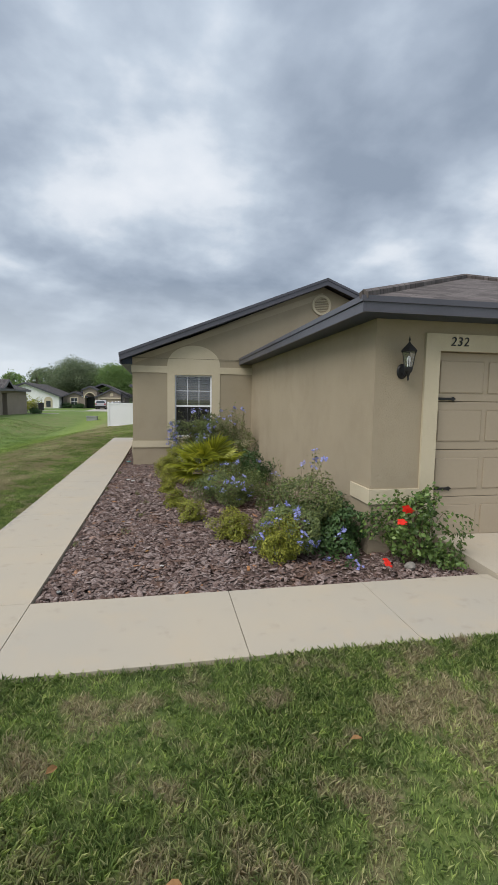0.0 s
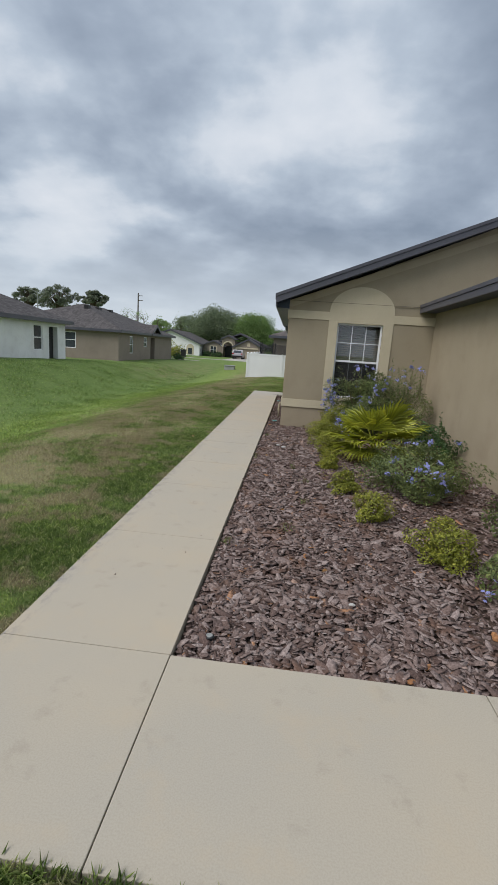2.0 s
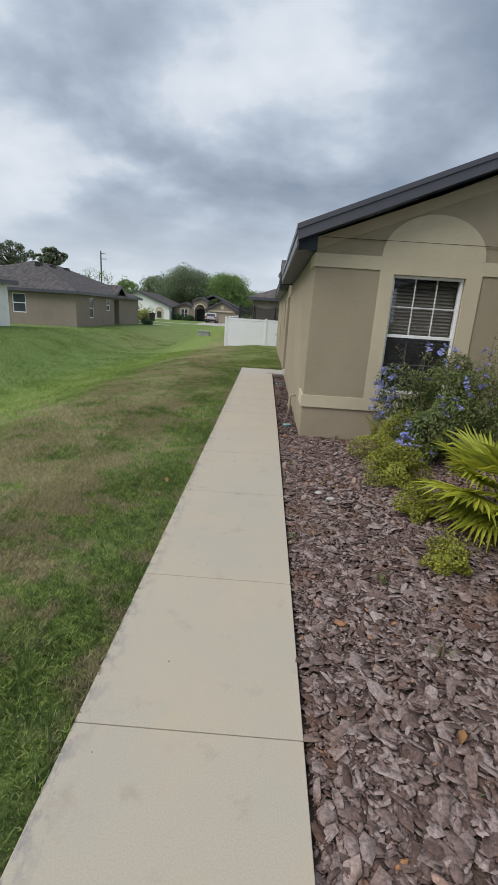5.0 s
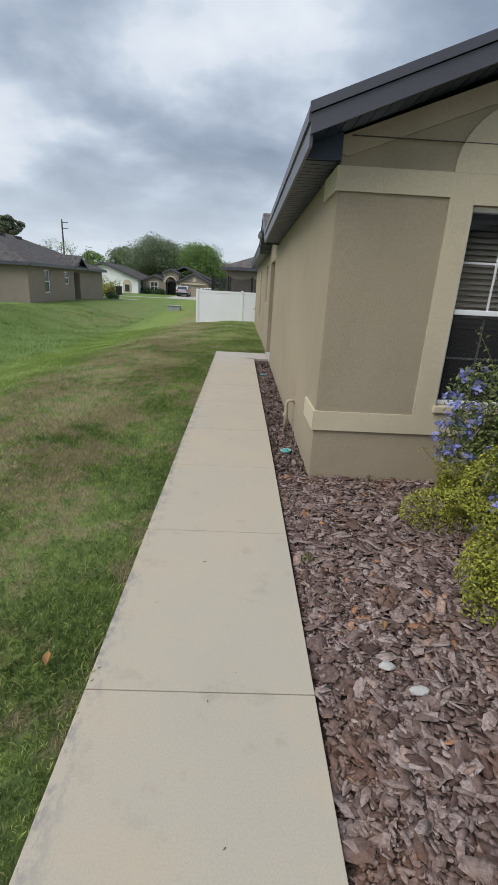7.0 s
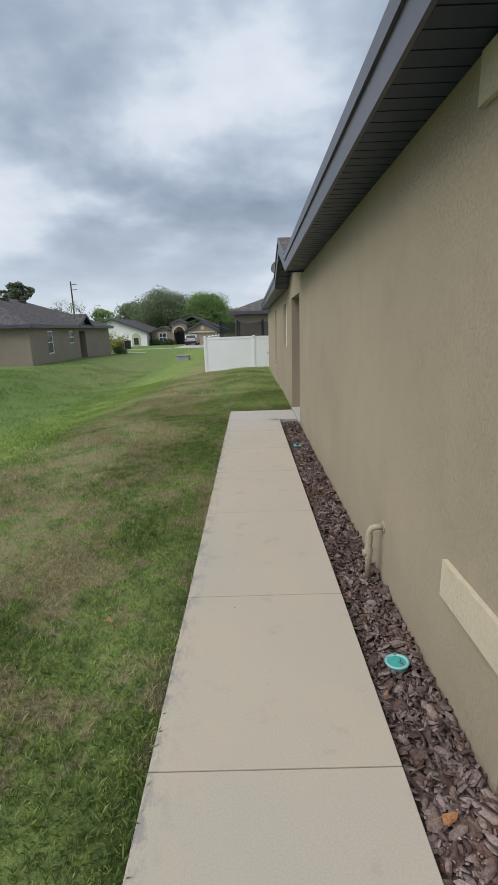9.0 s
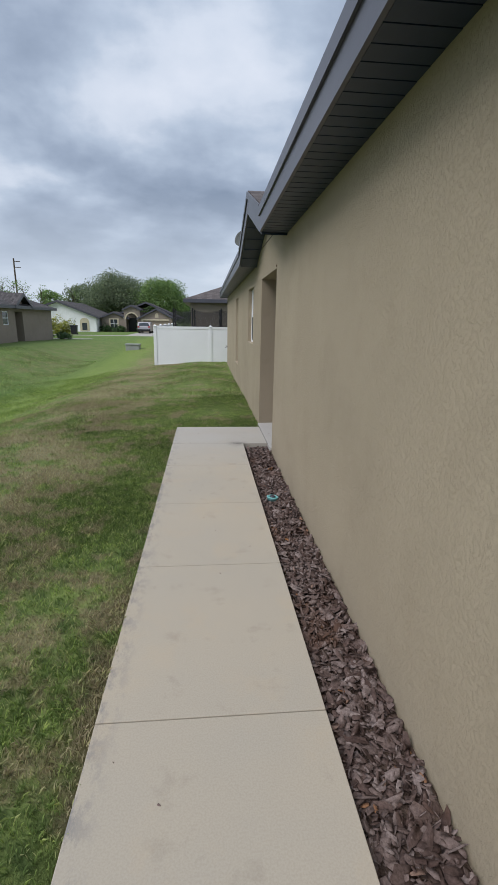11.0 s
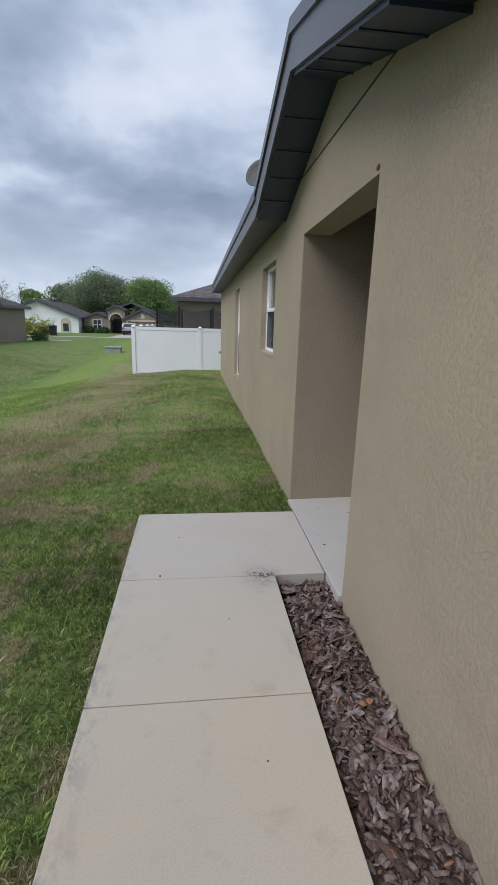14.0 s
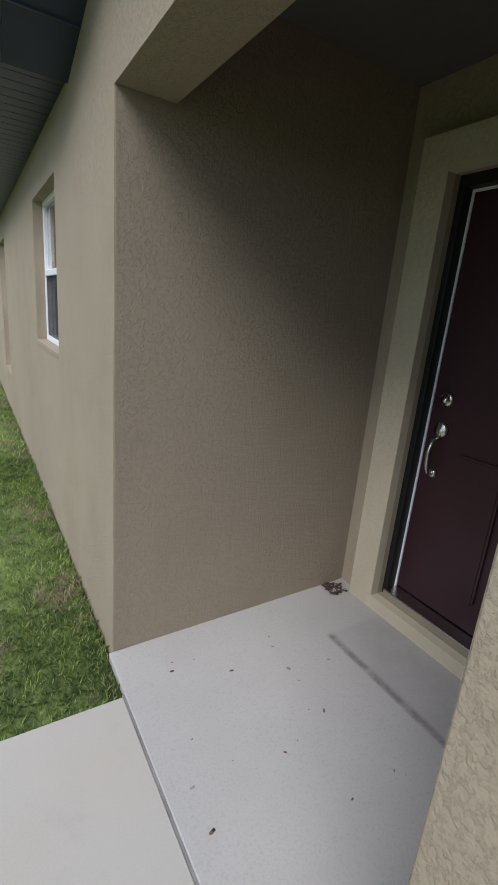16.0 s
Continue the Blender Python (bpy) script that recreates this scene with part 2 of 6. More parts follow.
def shingles(name, c):
    n = Nodes(name)
    b = n.t.nodes.new("ShaderNodeTexBrick")
    b.inputs["Scale"].default_value = 1.0
    b.inputs["Brick Width"].default_value, b.inputs["Row Height"].default_value = 0.3, 0.14
    b.inputs["Mortar Size"].default_value = 0.006
    b.inputs["Color1"].default_value = (*[v * 0.6 for v in c], 1)
    b.inputs["Color2"].default_value = (*[v * 1.55 for v in c], 1)
    b.inputs["Mortar"].default_value = (*[v * 0.35 for v in c], 1)
    mp = n.t.nodes.new("ShaderNodeMapping")
    mp.inputs["Rotation"].default_value = (0, 0, radians(90) if name.endswith("side") else 0)
    n.link(n.pos, mp.inputs["Vector"])
    n.link(mp.outputs[0], b.inputs["Vector"])
    col = n.mix(0.35, b.outputs["Color"], n.ramp(n.noise(7.0), (0.3, tuple(v * 0.6 for v in c)), (0.7, tuple(v * 1.4 for v in c))))
    n.bump(n.mix(0.5, b.outputs["Fac"], n.noise(300.0)), 0.4, 0.01)
    return n.done(col, 0.95, 0, 0.2)


SHINGLE = shingles("shingle_front", (0.115, 0.1, 0.096))
SHINGLE_SIDE = shingles("shingle_side", (0.115, 0.1, 0.096))
SHINGLE_DARK = shingles("shingle_dark_side", (0.085, 0.078, 0.078))


def glass(name):
    n = Nodes(name)
    n.bsdf.inputs["Transmission Weight"].default_value = 1.0
    n.bsdf.inputs["IOR"].default_value = 1.65
    n.bsdf.inputs["Specular Tint"].default_value = (1, 1, 1, 1)
    return n.done((0.78, 0.81, 0.82), 0.01, 0, 0.6)


GLASS = glass("window_glass")


def leafy(name, c, hue=0.35, rough=0.5, soft=0.25):
    """Leaf colour, varied leaf by leaf and patch by patch."""
    n = Nodes(name)
    rnd = n.t.nodes.new("ShaderNodeNewGeometry").outputs["Random Per Island"]
    lo, hi = tuple(v * (1 - hue) for v in c), tuple(min(1, v * (1 + hue)) for v in c)
    col = n.ramp(rnd, (0.0, lo), (0.6, c), (1.0, (hi[0] * 1.1, hi[1], hi[2] * 0.9)))
    col = n.mix(1.0, col, n.ramp(n.noise(2.5), (0.3, (0.75, 0.8, 0.75)), (0.7, (1.1, 1.08, 1.0))), "MULTIPLY")
    m = n.done(col, rough, 0, 0.35)
    tr = n.t.nodes.new("ShaderNodeBsdfTranslucent")
    n.link(col, tr.inputs[0])
    mx = n.t.nodes.new("ShaderNodeMixShader")
    mx.inputs[0].default_value = soft
    n.link(n.bsdf.outputs[0], mx.inputs[1])
    n.link(tr.outputs[0], mx.inputs[2])
    n.link(mx.outputs[0], n.t.nodes["Material Output"].inputs[0])
    return m


LEAF_GOLD = leafy("golden_shrub_leaf", (0.285, 0.305, 0.05), 0.5)
LEAF_PLUM = leafy("plumbago_leaf", (0.16, 0.205, 0.075), 0.45)
LEAF_DARK = leafy("dark_shrub_leaf", (0.06, 0.12, 0.04), 0.4)
LEAF_HIB = leafy("hibiscus_leaf", (0.125, 0.205, 0.06), 0.4, 0.35)
LEAF_PALM = leafy("palm_frond", (0.37, 0.4, 0.05), 0.4, 0.4)
LEAF_DEAD = leafy("dry_frond", (0.36, 0.26, 0.11), 0.3, 0.7)
# Far tree leaves: base colours lightened to include the haze of distance.
LEAF_TREE = leafy("oak_leaf_hazy", (0.2, 0.255, 0.16), 0.35, 0.6, 0.5)
LEAF_TREE_B = leafy("bright_tree_leaf_hazy", (0.2, 0.31, 0.11), 0.35, 0.6, 0.5)
LEAF_PINE = leafy("pine_needle_hazy", (0.21, 0.245, 0.185), 0.25, 0.6, 0.5)
PETAL_BLUE = leafy("blue_petal", (0.3, 0.335, 0.77), 0.18, 0.6, 0.3)
PETAL_RED = leafy("red_petal", (0.72, 0.035, 0.025), 0.15, 0.5, 0.3)


def lawn_colour(n):
    """Green turf, lush in the swale, with dry straw patches and a worn strip beside the walk, in world space."""
    sx = n.t.nodes.new("ShaderNodeSeparateXYZ")
    n.link(n.pos, sx.inputs[0])
    mr = n.t.nodes.new("ShaderNodeMapRange")
    mr.inputs[1].default_value, mr.inputs[2].default_value = -12.0, 0.0
    n.link(sx.outputs[0], mr.inputs[0])
    green = n.ramp(n.noise(1.1, 6.0), (0.3, (0.15, 0.21, 0.072)), (0.68, (0.25, 0.335, 0.115)))
    clump = n.ramp(n.noise(11.0, 4.0, 0.6), (0.32, (0.62, 0.66, 0.66)), (0.66, (1.3, 1.25, 1.15)))
    lush = n.ramp(mr.outputs[0], (0.34, (0, 0, 0)), (0.44, (1, 1, 1)), (0.58, (1, 1, 1)), (0.68, (0, 0, 0)))
    green = n.mix(n.mix(1.0, lush, (0.7, 0.7, 0.7), "MULTIPLY"), green, (0.27, 0.375, 0.11))
    far = n.ramp(mr.outputs[0], (0.36, (0.65, 0.65, 0.65)), (0.46, (0, 0, 0)))
    green = n.mix(far, green, (0.185, 0.29, 0.095))
    green = n.mix(1.0, green, clump, "MULTIPLY")
    front = n.t.nodes.new("ShaderNodeMapRange")
    front.inputs[1].default_value, front.inputs[2].default_value = -8.5, -9.1
    front.inputs[3].default_value, front.inputs[4].default_value = 0.0, 0.02
    n.link(sx.outputs[1], front.inputs[0])
    band = n.ramp(mr.outputs[0], (0.6, (0, 0, 0)), (0.72, (0.082, 0.082, 0.082)), (0.83, (0.055, 0.055, 0.055)), (0.878, (0.0, 0.0, 0.0)), (0.89, (0.0, 0.0, 0.0)), (0.897, (0.05, 0.05, 0.05)), (0.903, (0.0, 0.0, 0.0)))
    lean = n.mix(1.0, n.mix(0.5, n.noise(1.15, 7.0, 0.66), n.noise(4.2, 6.0, 0.68)), band, "ADD")
    lean = n.mix(1.0, lean, front.outputs[0], "ADD")
    dry = n.ramp(lean, (0.515, (0, 0, 0)), (0.585, (0.84, 0.86, 0.86)))
    dry = n.mix(1.0, dry, n.ramp(mr.outputs[0], (0.5, (0.12, 0.12, 0.12)), (0.62, (1, 1, 1))), "MULTIPLY")
    # unmown pale strip at the foot of the far bank
    along = n.t.nodes.new("ShaderNodeMapRange")
    along.inputs[1].default_value, along.inputs[2].default_value = 10.0, 48.0
    n.link(sx.outputs[1], along.inputs[0])
    strip = n.mix(1.0, n.ramp(along.outputs[0], (0.2, (0, 0, 0)), (0.36, (1, 1, 1)), (0.7, (1, 1, 1)), (0.9, (0, 0, 0))), n.ramp(mr.outputs[0], (0.0, (0.2, 0.2, 0.2)), (0.12, (1, 1, 1)), (0.28, (1, 1, 1)), (0.4, (0, 0, 0))), "MULTIPLY")
    strip = n.mix(1.0, strip, n.ramp(n.noise(1.6, 6.0, 0.7), (0.42, (0, 0, 0)), (0.62, (0.6, 0.6, 0.6))), "MULTIPLY")
    dry = n.mix(1.0, dry, strip, "ADD")
    return green, dry


def grass_blades(name):
    n = Nodes(name)
    green, dry = lawn_colour(n)
    rnd = n.t.nodes.new("ShaderNodeNewGeometry").outputs["Random Per Island"]
    g2 = n.mix(1.0, green, n.ramp(rnd, (0.0, (0.7, 0.78, 0.7)), (0.6, (1.3, 1.3, 1.2)), (1.0, (2.3, 2.1, 1.9))), "MULTIPLY")
    straw = n.ramp(rnd, (0.0, (0.40, 0.32, 0.205)), (1.0, (0.62, 0.52, 0.36)))
    pick = n.mix(1.0, dry, n.ramp(rnd, (0.45, (1, 1, 1)), (0.85, (0.65, 0.65, 0.65))), "MULTIPLY")
    pick = n.mix(1.0, pick, n.ramp(rnd, (0.86, (0, 0, 0)), (0.92, (0.35, 0.35, 0.35))), "ADD")
    col = n.mix(pick, g2, straw)
    m = n.done(col, 0.6, 0, 0.25)
    tr = n.t.nodes.new("ShaderNodeBsdfTranslucent")
    n.link(col, tr.inputs[0])
    mx = n.t.nodes.new("ShaderNodeMixShader")
    mx.inputs[0].default_value = 0.42
    n.link(n.bsdf.outputs[0], mx.inputs[1])
    n.link(tr.outputs[0], mx.inputs[2])
    n.link(mx.outputs[0], n.t.nodes["Material Output"].inputs[0])
    return m


def turf(name):
    n = Nodes(name)
    green, dry = lawn_colour(n)
    grain = n.ramp(n.noise(55.0, 4.0, 0.7), (0.3, (0.5, 0.5, 0.48)), (0.7, (0.92, 0.9, 0.85)))
    base = n.mix(n.ramp(dry, (0, (0, 0, 0)), (1, (0.75, 0.75, 0.75))), green, (0.38, 0.30, 0.2))
    col = n.mix(1.0, base, grain, "MULTIPLY")
    n.bump(n.noise(60.0, 4.0, 0.7), 0.7, 0.03)
    return n.done(col, 0.95, 0, 0.1)


BLADES = grass_blades("grass_blades")
TURF = turf("turf")


def bark_chips(name, tone=1.0):
    n = Nodes(name)
    rnd = n.t.nodes.new("ShaderNodeNewGeometry").outputs["Random Per Island"]
    col = n.ramp(rnd, (0.0, (0.095, 0.064, 0.054)), (0.3, (0.165, 0.12, 0.106)), (0.7, (0.255, 0.203, 0.185)), (0.975, (0.35, 0.295, 0.275)), (1.0, (0.38, 0.19, 0.085)))
    col = n.mix(1.0, col, n.ramp(n.noise(70.0, 5.0, 0.7), (0.36, (0.55, 0.52, 0.51)), (0.62, (1.15, 1.13, 1.12))), "MULTIPLY")
    col = n.mix(n.ramp(n.noise(2.3, 5.0, 0.65), (0.53, (0, 0, 0)), (0.68, (0.55, 0.55, 0.55))), col, (0.16, 0.085, 0.05))
    col = n.mix(1.0, col, (tone, tone * 0.98, tone * 0.98), "MULTIPLY")
    n.bump(n.noise(140.0, 3.0), 0.5, 0.004)
    return n.done(col, 0.9, 0, 0.15)


CHIPS = bark_chips("pine_bark")
# The same bark at 0.74 of its tone, for the strip by the wall.
CHIPS_DARKER = bark_chips("darker_pine_bark", 0.74)
SOIL = grained("bark_soil", (0.12, 0.085, 0.068), 0.35, 4, 50, 0.95, 0.9, 45, 0, 0.1, 0.03)

# ---- mesh helpers ----


def mesh_object(name, bm, material, parent=None, smooth=False):
    me = bpy.data.meshes.new(name)
    bmesh.ops.recalc_face_normals(bm, faces=bm.faces[:])
    if smooth:
        for f in bm.faces:
            f.smooth = True
    bm.to_mesh(me)
    bm.free()
    me.materials.append(material)
    ob = new(name, me)
    if parent:
        ob.parent = parent
    return ob


def part(name, bm, material, parent, label="", smooth=False):
    ob = mesh_object(name, bm, material, parent, smooth)
    return tagged(ob, label) if label else ob


def thing(name, at, label, category, group="", kind=""):
    ob = new(name)
    ob.empty_display_size = 0.1
    ob.location = at
    return tagged(ob, label, category, group, kind)


def structure(name, bm, material, label, category, parent=None):
    return tagged(mesh_object(name, bm, material, parent), label, category, "", "structure")


def add_box(bm, x0, x1, y0, y1, z0, z1, bevel=0.0):
    vs = bmesh.ops.create_cube(bm, size=1.0)["verts"]
    bmesh.ops.scale(bm, vec=(x1 - x0, y1 - y0, z1 - z0), verts=vs)
    bmesh.ops.translate(bm, vec=((x0 + x1) / 2, (y0 + y1) / 2, (z0 + z1) / 2), verts=vs)
    if bevel:
        es = list({e for v in vs for e in v.link_edges})
        bmesh.ops.bevel(bm, geom=es, offset=bevel, segments=2, affect="EDGES", profile=0.5)
    return bm


def box(x0, x1, y0, y1, z0, z1, bevel=0.0):
    return add_box(bmesh.new(), x0, x1, y0, y1, z0, z1, bevel)


def prism(poly, axis, a, b):
    """A 2D outline pushed from a to b along an axis. Outline axes: for x (y, z), for y (x, z), for z (x, y)."""
    bm = bmesh.new()
    return add_prism(bm, poly, axis, a, b)


def add_prism(bm, poly, axis, a, b):
    def at(u, v, w):
        return {"x": (w, u, v), "y": (u, w, v), "z": (u, v, w)}[axis]
    lo = [bm.verts.new(at(u, v, a)) for u, v in poly]
    hi = [bm.verts.new(at(u, v, b)) for u, v in poly]
    bm.faces.new(lo)
    bm.faces.new(hi[::-1])
    for i in range(len(poly)):
        j = (i + 1) % len(poly)
        bm.faces.new((lo[i], hi[i], hi[j], lo[j]))
    return bm


def pierced(us, vs, holes, axis, a, b):
    """A slab in the plane of us and vs with rectangular holes (u0, u1, v0, v1), from a to b along the axis."""
    us = sorted(set(us) | {h[i] for h in holes for i in (0, 1)})
    vs = sorted(set(vs) | {h[i] for h in holes for i in (2, 3)})
    bm = bmesh.new()
    grid = {}

    def vert(i, j, w):
        if (i, j, w) not in grid:
            u, v = us[i], vs[j]
            grid[i, j, w] = bm.verts.new({"x": (w, u, v), "y": (u, w, v), "z": (u, v, w)}[axis])
        return grid[i, j, w]

    def solid(i, j):
        if not (0 <= i < len(us) - 1 and 0 <= j < len(vs) - 1):
            return False
        u, v = (us[i] + us[i + 1]) / 2, (vs[j] + vs[j + 1]) / 2
        return not any(h[0] < u < h[1] and h[2] < v < h[3] for h in holes)

    for i in range(len(us) - 1):
        for j in range(len(vs) - 1):
            if not solid(i, j):
                continue
            for w in (a, b):
                bm.faces.new([vert(i, j, w), vert(i + 1, j, w), vert(i + 1, j + 1, w), vert(i, j + 1, w)])
            for di, dj, p, q in ((-1, 0, (0, 0), (0, 1)), (1, 0, (1, 0), (1, 1)), (0, -1, (0, 0), (1, 0)), (0, 1, (0, 1), (1, 1))):
                if not solid(i + di, j + dj):
                    bm.faces.new([vert(i + p[0], j + p[1], a), vert(i + q[0], j + q[1], a), vert(i + q[0], j + q[1], b), vert(i + p[0], j + p[1], b)])
    return bm


def add_tube(bm, points, radii, sides=8):
    """A tube through the points, with a radius at each."""
    rings = []
    pts = [Vector(p) for p in points]
    for i, p in enumerate(pts):
        d = (pts[min(i + 1, len(pts) - 1)] - pts[max(i - 1, 0)]).normalized()
        side = d.orthogonal().normalized()
        if i and rings:
            prev = (rings[-1][0].co - pts[i - 1])
            side = (prev - d * prev.dot(d)).normalized()
        other = d.cross(side)
        r = radii[i] if isinstance(radii, (list, tuple)) else radii
        rings.append([bm.verts.new(p + side * (r * math.cos(k * math.tau / sides)) + other * (r * math.sin(k * math.tau / sides))) for k in range(sides)])
    for a, b in zip(rings, rings[1:]):
        for k in range(sides):
            bm.faces.new((a[k], a[(k + 1) % sides], b[(k + 1) % sides], b[k]))
    bm.faces.new(rings[0][::-1])
    bm.faces.new(rings[-1])
    return bm


def add_lathe(bm, profile, at=(0, 0, 0), sides=20):
    """A turned shape: (radius, height) pairs round a vertical axis."""
    rings = []
    for r, h in profile:
        rings.append([bm.verts.new((at[0] + r * math.cos(k * math.tau / sides), at[1] + r * math.sin(k * math.tau / sides), at[2] + h)) for k in range(sides)])
    for a, b in zip(rings, rings[1:]):
        for k in range(sides):
            bm.faces.new((a[k], a[(k + 1) % sides], b[(k + 1) % sides], b[k]))
    bm.faces.new(rings[0][::-1])
    bm.faces.new(rings[-1])
    return bm


def array_mesh(name, verts, faces, material):
    """One mesh from arrays of corners and equal-sized faces."""
    me = bpy.data.meshes.new(name)
    k = faces.shape[1]
    me.vertices.add(len(verts))
    me.vertices.foreach_set("co", verts.astype(np.float32).ravel())
    me.loops.add(faces.size)
    me.loops.foreach_set("vertex_index", faces.astype(np.int32).ravel())
    me.polygons.add(len(faces))
    me.polygons.foreach_set("loop_start", np.arange(0, faces.size, k, dtype=np.int32))
    me.update(calc_edges=True)
    me.materials.append(material)
    return me


def leaves_mesh(name, centres, normals, length, width, material, rng, jitter=0.35, fold=0.18):
    """Folded lozenge leaves at the centres, facing about along the normals."""
    n = len(centres)
    nrm = normals + rng.normal(0, jitter, (n, 3))
    nrm /= np.linalg.norm(nrm, axis=1)[:, None] + 1e-9
    rand = rng.normal(0, 1, (n, 3))
    along = rand - nrm * np.sum(rand * nrm, axis=1)[:, None]
    along /= np.linalg.norm(along, axis=1)[:, None] + 1e-9
    across = np.cross(nrm, along)
    s = rng.uniform(0.65, 1.25, n)[:, None]
    L, W = length * s / 2, width * s / 2
    base, tip = centres - along * L, centres + along * L - nrm * L * 0.25
    left = centres + across * W + nrm * W * fold * 2 - along * L * 0.1
    right = centres - across * W + nrm * W * fold * 2 - along * L * 0.1
    verts = np.stack([base, right, tip, left], axis=1).reshape(-1, 3)
    idx = np.arange(n)[:, None] * 4
    faces = np.concatenate([idx + np.array([0, 1, 2]), idx + np.array([0, 2, 3])])
    return array_mesh(name, verts, faces, material)


# ---- ground, walks, bed ----
WALK_L, WALK_R, BED_S, WALK_S, WALK_END = -1.212, -0.302, -7.604, -8.59, 7.40
JOINTS = (-7.6, -6.17, -4.78, -3.711, -2.315, -1.075, 0.063, 1.152, 2.414, 3.555, 4.563, 5.603, 6.482, 7.40)


def smooth01(a, b, t):
    t = np.clip((t - a) / (b - a), 0, 1)
    return t * t * (3 - 2 * t)


def lawn_height(x, y):
    d = WALK_L - x
    swale = -0.75 * smooth01(1.4, 6.0, d) * (1 - smooth01(6.5, 11.5, d)) * (1 - smooth01(26, 45, y))
    fall = -0.40 * smooth01(3, 22, y) * smooth01(-1.5, 4.0, d + 1.2)
    bank = (0.46 - 0.3 * smooth01(18, 28, y)) * smooth01(8.0, 12.0, d) * (1 - smooth01(36, 44, y))
    side = -0.18 * smooth01(8, 20, y)
    rough = 0.02 * np.sin(x * 1.7 + np.sin(y * 0.9)) * np.sin(y * 1.3 + 0.7) * smooth01(0.3, 2.0, d)
    return -0.025 + swale + bank + np.minimum(fall, side) + rough


def ground_height(x, y):
    h = lawn_height(x, y)
    paved = ((x > WALK_L - 0.001) & (y > WALK_S - 0.001) & (y < WALK_END + 0.001)) | ((x > -0.001) & (y > WALK_S - 0.001) & (y < 18.7))
    return np.where(paved, -0.14, h)


def spaced(*runs):
    out = []
    for a, b, step in runs:
        out += list(np.arange(a, b - step * 0.4, step))
    return out + [runs[-1][1]]


def make_ground():
    xs = np.array(sorted(set(np.round(spaced((-600, -60, 40), (-60, -16, 1.5), (-16, -4, 0.4), (-4, 6, 0.2), (6, 30, 2), (30, 630, 50)), 3)) | {WALK_L, WALK_L - 0.012, -0.012, 0.0}))
    ys = np.array(sorted(set(np.round(spaced((-400, -40, 40), (-40, -13, 1.5), (-13, 10, 0.25), (10, 30, 0.5), (30, 60, 1.5), (60, 1200, 60)), 3)) | {WALK_S, WALK_S - 0.012, WALK_END, WALK_END + 0.012}))
    gx, gy = np.meshgrid(xs, ys, indexing="ij")
    verts = np.stack([gx, gy, ground_height(gx, gy)], axis=-1).reshape(-1, 3)
    i, j = np.meshgrid(np.arange(len(xs) - 1), np.arange(len(ys) - 1), indexing="ij")
    a = (i * len(ys) + j).ravel()
    faces = np.stack([a, a + len(ys), a + len(ys) + 1, a + 1], axis=1)
    me = array_mesh("ground", verts, faces, TURF)
    for p in me.polygons:
        p.use_smooth = True
    tagged(new("ground", me), "mown green lawn with dry straw patches and a shallow swale", "lawn", "", "structure")


make_ground()


def slab(x0, x1, y0, y1, z=0.0, bevel=0.003, deep=0.12):
    return box(x0, x1, y0, y1, z - deep, z, bevel)


pavement = tagged(mesh_object("pavement", box(WALK_L + 0.02, WALK_R - 0.02, WALK_S + 0.02, WALK_END - 0.02, -0.13, -0.02), GROOVE), "pale concrete walkway of joined slabs beside the house", "walkway", "", "structure")
gap = 0.0024
for y0, y1 in zip(JOINTS, JOINTS[1:]):
    bm = slab(WALK_L, WALK_R if y1 < 7 else -0.026, y0 + gap, y1 - gap)
    for v in bm.verts:
        if v.co.x > -0.7 and y1 < 7:
            v.co.x -= 0.024 * min(1.0, max(0.0, (v.co.y - 0.5) / 5.5))
    part("slab", bm, CONCRETE, pavement)
front_walk = tagged(mesh_object("pavement_front", box(WALK_R + 0.01, 9.9, WALK_S + 0.02, BED_S - 0.02, -0.13, -0.02), GROOVE), "pale concrete front walk crossing before the planting bed", "walkway", "", "structure")
part("slab", slab(WALK_L, WALK_R - gap, WALK_S, JOINTS[0] - gap), CONCRETE, pavement)
for x0, x1 in ((WALK_R, 1.253), (1.253, 2.45), (2.45, 3.72)):
    part("slab", slab(x0 + gap, x1 - gap, WALK_S, BED_S), CONCRETE, front_walk)
structure("driveway", prism([(-22, -0.12), (-6.72, -0.12), (-6.72, 0.1), (-8.4, 0.0), (-22, 0.0)], "x", 3.73, 9.9), CONCRETE, "pale concrete driveway before the garage door", "driveway")

# ---- the house: walls ----
SLOPE, EAVE, FASCIA, RIDGE_X, OVER = 0.395, 2.595, 0.128, 4.72, 0.3
WEST = 0.25
DEEP = 0.198
SAG = 0.085
HOUSE_N, HOUSE_E = 18.6, 9.5
GAR_W, GAR_S = 2.9, -6.78
DOOR0, DOOR1, DOOR_H = 6.235, 7.645, 2.062
WIN_F = (1.0, 1.905, 0.66, 2.17)
WIN_S = ((8.8, 9.72, 1.12, 2.04), (12.5, 13.42, 0.42, 2.04))
WALL_TOP = EAVE - 0.1
GABLE_Y, GABLE_HALF = 7.0, 1.38
GABLE_TOP = 2.955


def low(y):
    """The side eave settles a little from the front corner to the entry gable."""
    return EAVE - SAG * min(1.0, max(0.0, (y + 0.3) / 6.0))


def roof_z(x):
    return EAVE + SLOPE * (min(x, 2 * RIDGE_X - x) + WEST)


